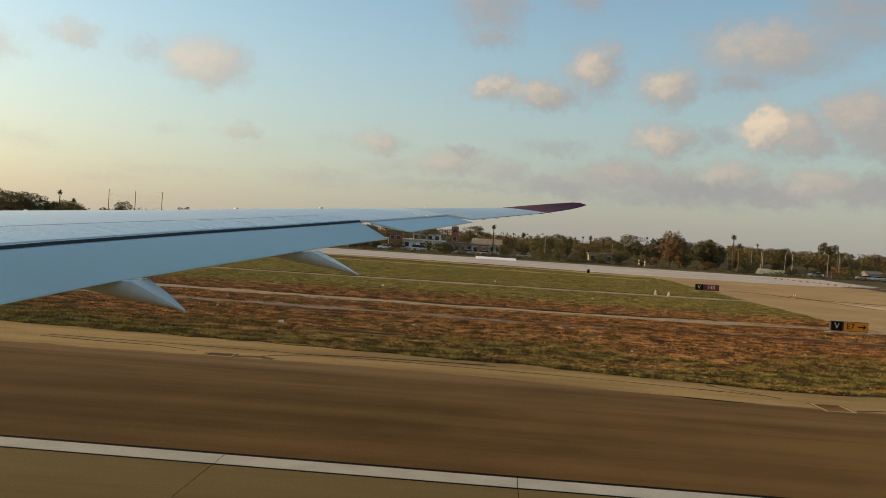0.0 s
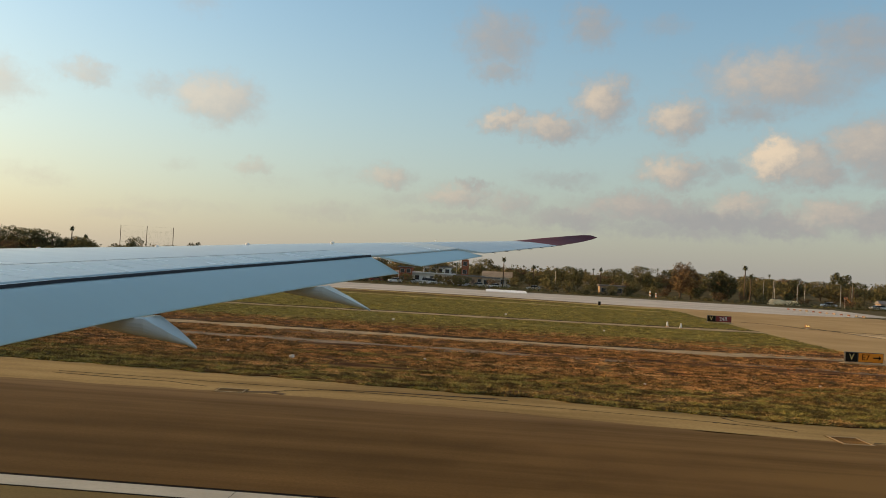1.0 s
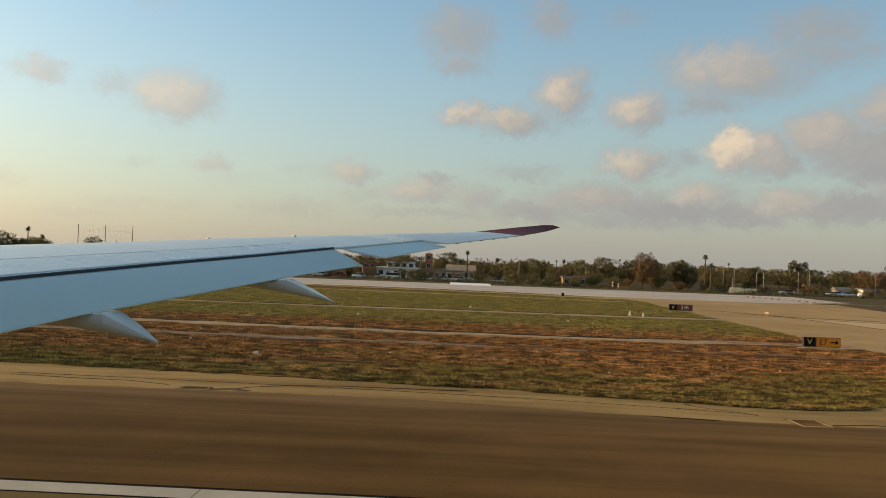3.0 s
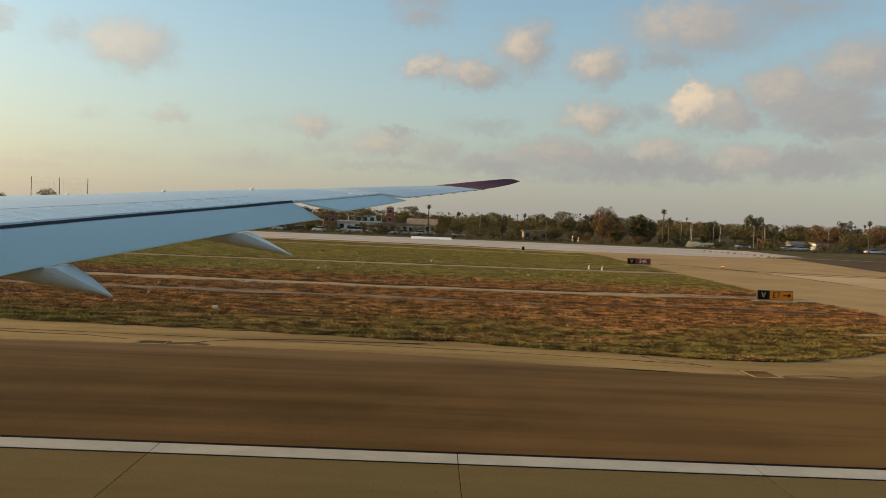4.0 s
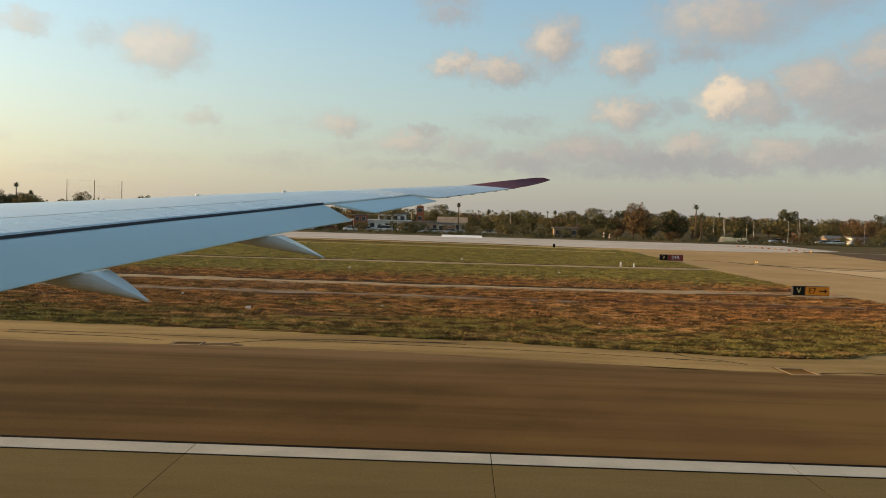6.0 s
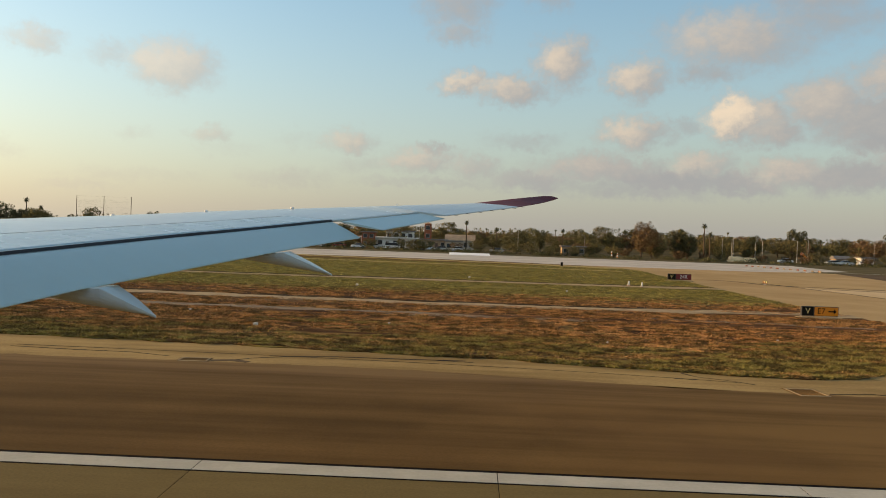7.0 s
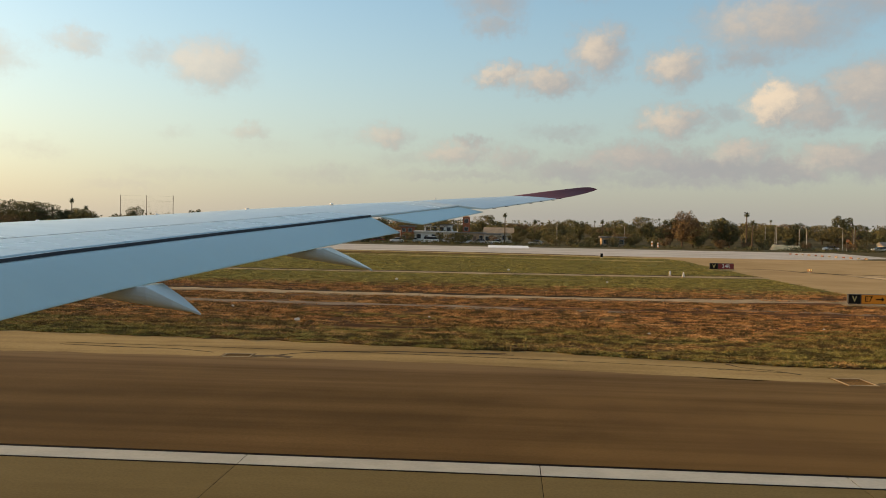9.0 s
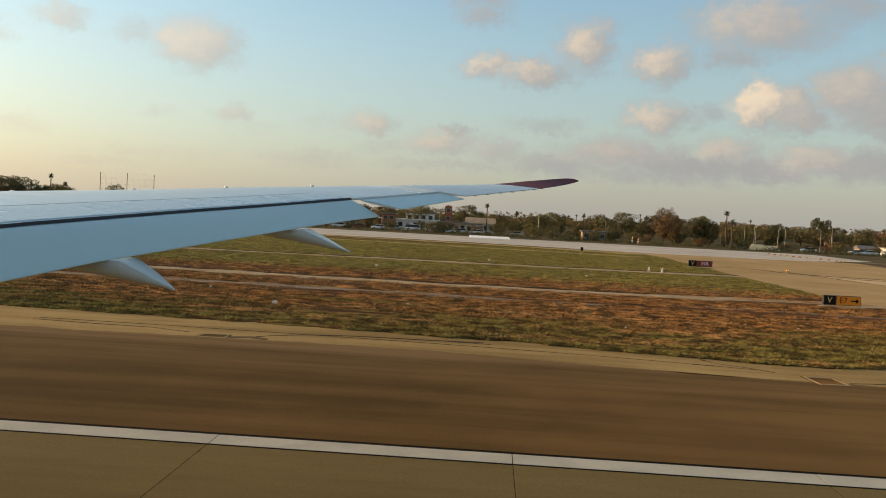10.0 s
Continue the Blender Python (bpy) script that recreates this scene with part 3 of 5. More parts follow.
def build_airliner():
    craft = thing("airliner", "light grey airliner with dark red wing tips on the runway", "airliner", pose(-4.0, 0, 0))
    ys = sorted({2.0 + 0.5 * i for i in range(33)} | {11.5, 14.5, 16.6, 18.6})
    rows = [lerp_table(WING, y) for y in ys]
    skin = bmesh.new()
    loft(skin, [section(r[0], r[1], r[2], r[3] - 0.10, r[4], 0.12, 0.05) for r in rows], True, False)
    loft(skin, [section(r[0], r[1], r[2], r[3] - (0.10 if r[0] < 18.7 else 0.02), r[4], 0.12, 0.05) for r in [lerp_table(OUTER, y) for y in (18.6, 18.9, 19.6, 20.6, 21.65)]], False)
    bmesh.ops.remove_doubles(skin, verts=skin.verts, dist=0.0005)
    loft(skin, [section(r[0], r[1], r[2], r[3], r[4], 0.076 + 0.029 * min(1.0, (r[0] - 21.65) / 1.2), 0.02) for r in [lerp_table(FIXED, y) for y in (21.65, 22.0, 22.4, 22.85, 23.4, 24.2)]])
    wing = part("wing", skin, M_WING, craft, "pale grey swept wing with a rounded upper skin", True)
    trow = [lerp_table(FIXED, y) for y in (24.205, 24.8, 25.5, 26.0, 26.4, 26.7, 27.0, 27.3)]
    part("wing_tip", loft(bmesh.new(), [section(r[0], r[1], r[2], r[3], r[4], 0.10, 0.012) for r in trow]), M_RED, craft, "dark red raked wing tip", True)
    # flap, drooped behind a black slot
    fl = []
    for y in (2.0, 5, 8, 10, 11.5, 13, 14.5, 16, 17.3, 18.55):
        r = lerp_table(WING, y)
        fl.append(section(y, r[3] - 0.06, r[4] - 0.012, r[5], r[6], 0.13, 0.012, 7))
    part("flap", loft(bmesh.new(), fl), M_WING2, craft, "blue-grey trailing edge flap, slightly lowered", True)
    seal = []
    for y in (2.0, 8, 11.5, 14.5, 16.6, 18.6):
        r = lerp_table(WING, y)
        w = 0.010 + 0.012 * (18.6 - y) / 7
        x, z = r[3] - 0.075, r[4] + 0.020
        seal.append([(x - w, y, z + 0.012), (x - w, y, z - 0.2), (x + 0.012, y, z - 0.2), (x + 0.012, y, z - 0.012 - w)])
    part("slot_seal", loft(bmesh.new(), seal), M_SEAL, wing, "black slot between wing and flap")
    al = [section(y, r[3], r[4] - 0.01, r[5], r[6], 0.07, 0.012, 7) for y, r in [(y, lerp_table(OUTER, y)) for y in (18.72, 19.6, 20.6, 21.6)]]
    part("aileron", loft(bmesh.new(), al), M_WING2, craft, "blue-grey aileron near the wing tip", True)
    # spoiler panels on the upper skin ahead of the slot
    for y0, y1 in ((2.2, 5.595), (5.605, 8.99), (9.0, 11.345), (11.355, 13.745), (13.755, 16.145), (16.155, 18.45)):
        rings = []
        for y in [y0 + (y1 - y0) * q / 24 for q in range(25)]:
            r = lerp_table(WING, y)
            top = []
            for s in [0.70 + 0.285 * q / 14 for q in range(15)]:
                c = r[3] - 0.1 - r[1]
                bulge = math.sqrt(s) * (1 - s) * 1.55
                top.append((r[1] + c * s, y, r[2] + (r[4] - r[2]) * s + c * 0.12 * 0.36 * bulge + 0.025 * s + (-0.004 if s < 0.71 else 0.005)))
            rings.append(top + [(q[0], q[1], q[2] - 0.03) for q in top[::-1]])
        part("spoiler", loft(bmesh.new(), rings), M_SPOILER, wing, "blue-grey spoiler panel", True)
        part("spoiler_gap", loft(bmesh.new(), [[(g[0][0] - 0.035, g[0][1], g[0][2] - 0.03), (g[0][0] - 0.035, g[0][1], g[0][2] + 0.007), (g[0][0] - 0.001, g[0][1], g[0][2] + 0.007), (g[0][0] - 0.001, g[0][1], g[0][2] - 0.03)] for g in rings]), M_GAP, wing)
    # boxy pointed fairings of the flap tracks
    for y, tipx, tipz in ((12.0, -4.26, 4.37), (16.0, -2.48, 4.82), (7.6, -5.6, 3.75)):
        r = lerp_table(WING, y)
        te, tez = r[5], r[6]
        rings = []
        for x, w in ((te - 2.4, 0.03), (te - 1.8, 0.18), (te - 0.9, 0.31), (te - 0.3, 0.32), (te, 0.32), ((te + tipx) / 2, 0.215), (te * 0.2 + tipx * 0.8, 0.10), (tipx, 0.012)):
            if x <= te:
                top = min(r[4] - 0.22, tez + (r[4] - tez) * (te - x) / (te - r[3]) - (0.19 if x < te else 0.03))
            else:
                top = tez - 0.015 + (tipz + 0.02 - tez) * (x - te) / (tipx - te)
            bottom = min(top - 0.03, tipz + 0.14 * (tipx - x))
            drop = top - bottom
            keel = [math.pi * q / 17 for q in range(1, 17)]
            shape = [(-1.0, -0.06), (-0.95, 0.0), (0.95, 0.0), (1.0, -0.06)] + [(math.copysign(abs(math.cos(q)) ** 0.7, math.cos(q)), -0.06 - 0.94 * math.sin(q) ** 0.8) for q in keel]
            ring = [(x, y + w * a, top + drop * b) for a, b in shape]
            rings.append(ring)
        part("flap_fairing", loft(bmesh.new(), rings), M_WING, craft, "pale pointed flap track fairing", False)
    # white beads as painted sun glints along the leading edge, wicks on the trailing edge
    for y in (14.85, 16.66, 18.28, 19.83, 22.0):
        r = lerp_table(WING if y < 18.6 else OUTER if y < 21.6 else FIXED, y)
        bm = bmesh.new()
        bmesh.ops.create_icosphere(bm, subdivisions=2, radius=0.03 if y < 21 else 0.015, matrix=Matrix.Translation((r[1] + 0.35, y, r[2] + 0.06)) @ Matrix.Diagonal((1.5, 1.0, 0.8, 1)))
        part("slat_fitting", bm, M_SNOW, wing, "small white bead standing in for a sun glint", True)
    for i in range(7):
        y = 21.9 + i * 0.42
        r = lerp_table(FIXED, y)
        part("static_wick", tb((r[3] - 0.02, y, r[4]), (r[3] + 0.09, y, r[4] - 0.015), 0.010, 0.005, 5), M_SEAL, wing)
    # the body behind the viewpoint and its gear
    rings = []
    for x, rad in ((-34, 0.4), (-31, 1.7), (-26, 2.6), (-20, 2.9), (10, 2.9), (17, 2.5), (24, 1.5), (29, 0.4)):
        rings.append([(x, -3.6 + rad * math.cos(t), 5.0 + (0.5 if x > 12 else 0) + rad * math.sin(t)) for t in [i * math.tau / 28 for i in range(28)]])
    part("fuselage", loft(bmesh.new(), rings), M_BODY, craft, "", True)
    part("wing_root", bx(-17.6, -8.0, -2.2, 2.2, 3.6, 4.4, 0.3), M_BODY, craft)
    for gx, gy in ((-9.5, 0.6), (-9.5, -7.8), (-29, -3.6)):
        leg = part("gear_leg", tb((gx, gy, 0.7), (gx, min(max(gy, -4.6), -2.6), 3.4), 0.16, 0.2), M_STEEL, craft)
        for dy in (-0.45, 0.45):
            part("wheel", tb((gx, gy + dy - 0.2, 0.68), (gx, gy + dy + 0.2, 0.68), 0.68, 0.68, 20), M_TYRE, leg)
    return craft


build_airliner()


# ---- trees ----
def leaf_cloud(rng, lumps, per, leaf):
    """Leaf sprays: small triangles scattered through overlapping lumps, shaded outward from each lump."""
    vs, fs, ns = [], [], []
    for cx, cy, cz, rx, rz in lumps:
        for _ in range(per):
            d = rng.normal(size=3)
            d /= np.linalg.norm(d)
            q = d * (0.55 + 0.5 * rng.random() ** 0.6)
            c = np.array((cx + q[0] * rx, cy + q[1] * rx, cz + q[2] * rz))
            a = rng.normal(size=3)
            b = rng.normal(size=3)
            s = leaf * (0.6 + 0.8 * rng.random())
            a, b = a / np.linalg.norm(a) * s, b / np.linalg.norm(b) * s
            if np.dot(np.cross(a, b), d) < 0:
                a, b = b, a
            k = len(vs)
            vs += [c + a, c + b, c - a * 0.8, c - b * 0.9]
            fs += [(k, k + 1, k + 2), (k, k + 2, k + 3)]
            o = d + rng.normal(size=3) * 0.35
            ns += [tuple(o / np.linalg.norm(o))] * 4
    return vs, fs, ns


def leafy(name, vs, fs, ns, mat):
    me = mesh_of(name, vs, fs, mat, True)
    me.normals_split_custom_set_from_vertices(ns)
    return new(name, me)


def broad_tree(seed, height, width, leaf, mat, label, lumps=16, base=0.28, per=150):
    rng = np.random.default_rng(seed)
    t = thing("tree", label, "tree")
    bm = bmesh.new()
    fork = height * 0.38
    tube(bm, (0, 0, -0.4), (0.1, 0, fork), height * 0.035, height * 0.024, 7)
    spots = []
    for i in range(lumps):
        a = i * 2.4 + rng.random()
        u = (i + 0.5) / lumps
        zc = height * (base + 0.12 + (0.9 - base - 0.12) * u)
        prof = math.sin(math.pi * min(1, 0.25 + 0.75 * (1 - u))) ** 0.6
        rad = width * 0.5 * prof * (0.25 + 0.75 * rng.random())
        spots.append((rad * math.cos(a), rad * math.sin(a), zc, width * (0.14 + 0.10 * rng.random()), height * (0.07 + 0.06 * rng.random())))
    for sp in spots[:8]:
        tube(bm, (0.05, 0, fork * (0.7 + 0.3 * rng.random())), (sp[0] * 0.85, sp[1] * 0.85, sp[2]), height * 0.014, height * 0.004, 5)
    part("trunk", bm, M_BARK, t)
    crown = leafy("crown", *leaf_cloud(rng, spots, per, leaf), mat)
    crown.parent = t
    return t


def palm(seed, height, label):
    rng = np.random.default_rng(seed)
    t = thing("palm_tree", label, "palm")
    bm = bmesh.new()
    x = 0.0
    for i in range(5):
        nx = x + 0.12 * (rng.random() - 0.4)
        tube(bm, (x, 0, -0.4 + (height + 0.4) * i / 5), (nx, 0, -0.4 + (height + 0.4) * (i + 1) / 5), 0.24 - i * 0.02, 0.22 - i * 0.02, 8)
        x = nx
    part("trunk", bm, M_BARK, t)
    vs, fs = [], []
    for i in range(34):
        a = i * 2.399
        up = 1.15 - 2.1 * i / 34
        ln = 0.85 + 0.35 * rng.random()
        p = Vector((x, 0, height))
        d = Vector((math.cos(a) * math.cos(up), math.sin(a) * math.cos(up), math.sin(up)))
        side = Vector((-math.sin(a), math.cos(a), 0))
        prev = None
        for j in range(6):
            w = (0.04, 0.16, 0.22, 0.20, 0.12, 0.02)[j]
            k = len(vs)
            vs += [p + side * w, p - side * w + Vector((0, 0, -0.05))]
            if prev is not None:
                fs += [(prev, prev + 1, k + 1, k)]
            prev = k
            p = p + d * (ln / 5)
            d = (d + Vector((0, 0, -0.22))).normalized()
    crown = new("crown", mesh_of("crown", vs, fs, M_LEAF_DARK))
    crown.parent = t
    return t


def put(ob, x, y, s=1.0, turn=0.0, sz=None):
    z = ground_height(x, y)
    m = Matrix.Translation((x, y, z)) @ Matrix.Rotation(turn, 4, "Z") @ Matrix.Diagonal((s, s, sz or s, 1))
    return copy_thing(ob, m)


def drop(ob):
    for c in list(ob.children):
        bpy.data.objects.remove(c)
    bpy.data.objects.remove(ob)


def build_trees():
    protos = [
        broad_tree(1, 8.0, 9.0, 0.17, M_LEAF, "bushy olive-green tree beyond the airfield fence", 24, 0.06),
        broad_tree(2, 7.0, 10.0, 0.17, M_LEAF, "broad olive-green tree with a loose crown", 24, 0.10),
        broad_tree(3, 8.5, 7.0, 0.17, M_LEAF_DARK, "dark green dense tree beyond the runway", 22, 0.04),
        broad_tree(4, 7.0, 8.5, 0.17, M_LEAF_RED, "rusty brown-leaved tree beyond the runway", 22, 0.06),
        broad_tree(5, 9.5, 5.0, 0.17, M_LEAF_DARK, "tall dark evergreen with a narrow crown", 22, 0.02),
        broad_tree(6, 11.5, 7.0, 0.17, M_LEAF_RED, "tall ragged brown eucalyptus tree", 38, 0.10, 110),
    ]
    rng = np.random.default_rng(11)
    for d in range(4):
        y_base = (276, 308, 350, 410)[d]
        half = y_base * 0.62
        count = (44, 64, 72, 80)[d]
        for i in range(count):
            x = -half * 1.2 + (2.2 * half) * (i + rng.random()) / count
            pr = protos[int(rng.choice(5, p=[0.32, 0.28, 0.14, 0.16, 0.10]))]
            if d == 0 and (-40 < x < 4 or 62 < x < 165) and rng.random() < 0.8:
                continue
            if d == 1 and -36 < x < -12:
                continue
            s = (0.58, 0.72, 0.80, 0.88)[d] * (0.7 + 0.5 * rng.random())
            if x > 50 and d > 0:
                s *= 1.22
            put(pr, x, y_base + rng.random() * 30, s * 1.1, rng.random() * 6.28, s * (0.8 + 0.35 * rng.random()))
    for i in range(60):
        x = -185 + 370 * (i + rng.random()) / 60
        s = 0.30 + 0.22 * rng.random()
        put(protos[int(rng.choice(5, p=[0.35, 0.3, 0.1, 0.2, 0.05]))], x, 262 + 13 * rng.random(), s * 1.25, rng.random() * 6.28, s)
    # the tall ragged tree and the dark pair beside it
    put(protos[5], 47.5, 270, 0.98, 0.4)
    put(protos[5], 51.5, 274, 0.80, 2.0)
    put(protos[4], 59.0, 273, 1.0, 0.3)
    put(protos[2], 62.5, 275, 0.95, 1.1)
    put(protos[0], -26.5, 288, 1.05, 0.6)
    # lone trees ahead over the wing
    put(protos[2], -153.5, 345, 1.0, 0.2, 1.25)
    for i, (x, s) in enumerate(((-174, 1.15), (-178, 1.0), (-186, 1.05), (-198, 1.5), (-206, 1.7), (-216, 1.5))):
        put(protos[(0, 1, 2)[i % 3]], x, 345 + 3 * i, s, i * 1.3)
    for i in range(16):
        put(protos[int(rng.integers(0, 4))], -180 - 6.2 * i, 352 + 16 * rng.random(), 0.85 + 0.35 * rng.random(), i * 1.7, 0.95 + 0.25 * rng.random())
    for ob in protos:
        drop(ob)
    pa = palm(21, 9.5, "tall fan palm with a bare trunk")
    pb = palm(22, 7.5, "slender fan palm above the tree line")
    for x, y, s in ((-5.5, 282, 0.95), (4.5, 300, 0.95), (71.5, 290, 1.12), (76.0, 300, 1.08), (108, 300, 0.95), (112, 308, 0.95), (30, 330, 1.0), (148, 330, 0.9), (-60, 320, 1.1),
                    (176, 330, 1.0), (84, 345, 0.95), (-176, 350, 1.25), (-183, 352, 1.3), (-190, 350, 1.15), (123.5, 258, 0.95), (36, 340, 0.9), (130, 345, 0.9)):
        put(pa if int(x) % 2 else pb, x, y, s, x)
    for i in range(34):
        x = -90 + 330 * (i + rng.random()) / 34
        put(pa if rng.random() < 0.5 else pb, x, 380 + 130 * rng.random(), 0.7 + 0.4 * rng.random(), x, 0.6 + 0.5 * rng.random() ** 2)
    drop(pa)
    drop(pb)


build_trees()


# ---- grass blades on the field ----
def inside_grass(x, y):
    hit = False
    for (x0, y0), (x1, y1) in zip(GRASS_EDGE, GRASS_EDGE[1:] + GRASS_EDGE[:1]):
        if (y0 > y) != (y1 > y) and x < (x1 - x0) * (y - y0) / (y1 - y0) + x0:
            hit = not hit
    return hit


def on_sand(x, y):
    return 18 < x < 26.5 and abs(y - (48.9 + (x - 20.1) * 0.36)) < 0.75


TRACKS = [(70.5, 1.4), (104.2, 1.4), (61.0, 0.8)]


def build_blades(name, label, mat, count, y0, y1, size, seed, keep, per=5):
    rng = np.random.default_rng(seed)
    vs, fs = [], []
    made = 0
    while made < count:
        y = y0 + (y1 - y0) * rng.random() ** 1.25
        x = -0.74 * y + 1.36 * y * rng.random()
        if (x > 8 or y < 43.5) and not inside_grass(x, y):
            continue
        nv = noise.noise(Vector((x * 0.07, y * 0.25, seed * 0.3)))
        cl = noise.noise(Vector((x * 0.75, y * 0.95, seed))) + 0.55 * noise.noise(Vector((x * 2.0, y * 2.4, seed + 4.0)))
        if y < 84 and cl < -0.06:
            made += 0.12
            continue
        if not keep(nv, y) or on_sand(x, y) and rng.random() < 0.85 or any(abs(y - ty) < tw for ty, tw in TRACKS):
            made += 0.03
            continue
        made += 1
        s = size * (0.5 + 0.9 * rng.random()) * (1.0 + 0.9 * max(0.0, cl) if y < 84 else 1.0)
        for _ in range(per):
            a = rng.random() * 6.283
            w = 0.24 * s
            dx, dy = math.cos(a) * w, math.sin(a) * w
            ox, oy = rng.normal(size=2) * s * 0.8
            tx, ty = rng.normal(size=2) * s * np.array((1.3, 0.6))
            k = len(vs)
            vs += [(x + ox - dx, y + oy - dy, 0.02), (x + ox + dx, y + oy + dy, 0.02), (x + ox + tx, y + oy + ty, 0.03 + s * (0.2 + 0.42 * rng.random()))]
            fs.append((k, k + 1, k + 2))
    ob = new(name, mesh_of(name, vs, fs, mat))
    tagged(ob, label, "grass", "", "stuff")


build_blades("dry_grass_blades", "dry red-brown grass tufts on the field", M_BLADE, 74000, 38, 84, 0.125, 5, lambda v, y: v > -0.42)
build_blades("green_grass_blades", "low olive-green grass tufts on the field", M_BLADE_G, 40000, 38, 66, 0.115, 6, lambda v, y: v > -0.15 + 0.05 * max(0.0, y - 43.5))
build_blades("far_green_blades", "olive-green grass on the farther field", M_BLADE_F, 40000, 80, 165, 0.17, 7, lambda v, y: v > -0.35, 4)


def build_weeds():
    """Taller dry weed clumps that stand out of the turf."""
    rng = np.random.default_rng(19)
    vs, fs = [], []
    made = 0
    while made < 6000:
        y = 37.6 + 37 * rng.random() ** 1.6
        x = -0.74 * y + 1.36 * y * rng.random()
        if (x > 8 or y < 43.5) and not inside_grass(x, y) or on_sand(x, y) or any(abs(y - ty) < tw for ty, tw in TRACKS) or noise.noise(Vector((x * 0.12, y * 0.3, 2.0))) < -0.1:
            made += 0.05
            continue
        made += 1
        s = 0.11 + 0.20 * rng.random() ** 2
        for _ in range(20):
            ox, oy = rng.normal(size=2) * s * np.array((1.5, 0.55))
            tx, ty = rng.normal(size=2) * s * 0.8
            w = 0.13 * s
            a = rng.random() * 6.283
            k = len(vs)
            vs += [(x + ox - math.cos(a) * w, y + oy - math.sin(a) * w, 0.02), (x + ox + math.cos(a) * w, y + oy + math.sin(a) * w, 0.02), (x + ox + tx, y + oy + ty, 0.04 + s * (0.2 + 0.45 * rng.random()))]
            fs.append((k, k + 1, k + 2))
    ob = new("weed_clumps", mesh_of("weed_clumps", vs, fs, M_WEED))
    tagged(ob, "scattered taller rusty weed clumps in the turf", "weeds", "", "stuff")


build_weeds()


# ---- strips, tracks and stains on the fields and paving ----
def ribbon(name, pts, width, z, mat, label, category, rag=0.15, seed=1, rise=0.05):
    """A strip of uneven width that follows a line; a real low slab."""
    rng = np.random.default_rng(seed)
    line = smooth_line(pts, 2.0)
    bm = bmesh.new()
    rows = []
    for i, p in enumerate(line):
        a, b = Vector(line[max(0, i - 1)]), Vector(line[min(len(line) - 1, i + 1)])
        d = (b - a).normalized()
        nrm = Vector((-d.y, d.x))
        w0, w1 = width / 2 * (1 + rag * rng.normal()), width / 2 * (1 + rag * rng.normal())
        q0, q1 = Vector(p) + nrm * w0, Vector(p) - nrm * w1
        rows.append([bm.verts.new((q0.x, q0.y, z)), bm.verts.new((q1.x, q1.y, z)), bm.verts.new((q1.x, q1.y, z - rise)), bm.verts.new((q0.x, q0.y, z - rise))])
    for a, b in zip(rows, rows[1:]):
        for i in range(4):
            bm.faces.new((a[i], a[(i + 1) % 4], b[(i + 1) % 4], b[i]))
    bm.faces.new(rows[0])
    bm.faces.new(rows[-1][::-1])
    return tagged(part(name, bm, mat), label, category, "", "structure")


ribbon("service_path", [(-300, 72), (-34, 70.7), (-16, 70.0), (-2.6, 69.4), (10.8, 70.8), (22.9, 72.4), (27.2, 72.2)], 2.8, 0.06, M_PATH, "pale narrow concrete strip crossing the grass", "path", 0.24, 2)
ribbon("service_path_far", [(-300, 101), (-30, 102.5), (-10.6, 103.3), (12, 105.0), (26, 107.0)], 2.6, 0.06, M_PATH, "pale narrow strip crossing the green grass", "path", 0.25, 3)
# dark ribbons stand in for the shaded dip behind each path
ribbon("path_gutter", [(-300, 74.6), (-34, 73.2), (-16, 72.5), (-2.6, 71.9), (10.8, 73.2), (22.6, 74.8)], 1.3, 0.055, M_PATH_SHADE, "dark strip painted as shade along the pale path", "gutter", 0.45, 21)
ribbon("path_gutter", [(-300, 103.2), (-30, 104.8), (-10.6, 105.7), (12, 107.3), (26, 109.3)], 1.3, 0.055, M_PATH_SHADE, "dark strip painted as shade along the far path", "gutter", 0.6, 22)
ribbon("worn_track", [(-120, 61.5), (-30, 61.4), (-12, 61.0), (0.6, 59.8), (4.5, 59.4)], 2.0, 0.05, M_TRACK, "trodden grey-brown track through dry grass", "track", 0.4, 4)
ribbon("worn_track", [(8, 63.5), (14, 63.0), (24, 62.0)], 0.8, 0.05, M_TRACK, "short trodden grey-brown track in dry grass", "track", 0.5, 14)
ribbon("straw_strip", [(-300, 181), (-60, 180), (-18, 177.5), (10, 172), (24, 166)], 6.0, 0.06, M_STRIPE, "yellow straw strip along the far grass", "grass", 0.3, 5)
ribbon("straw_strip", [(-60, 160), (-10, 157), (22, 152)], 3.2, 0.06, M_STRIPE, "faint yellow straw strip in the far grass", "grass", 0.4, 6)
ribbon("sand_patch", [(19.2, 48.3), (20.6, 48.9), (22.6, 49.8), (25.0, 50.6), (26.3, 51.2)], 1.0, 0.055, M_SAND, "pale sandy bare patch at the grass corner", "sand", 0.75, 7)
ribbon("sand_patch", [(18.6, 46.2), (19.8, 46.9), (21.6, 47.4)], 0.5, 0.055, M_SAND, "small pale sandy patch near the verge", "sand", 0.7, 23)
ribbon("taxi_seam", [(30, 131.5), (33, 131.0), (37.4, 122.6), (48.8, 119.4), (61.4, 118.7)], 0.6, 0.002, M_TAR, "dark tarred seam across the taxiway", "seam", 0.35, 8, 0.03)
ribbon("taxi_seam", [(37.5, 128), (39.3, 118.3), (42.2, 100), (42.4, 81), (41.5, 66), (41.3, 52.6)], 0.30, 0.002, M_TAR, "dark curved seam along the taxiway", "seam", 0.35, 9, 0.03)
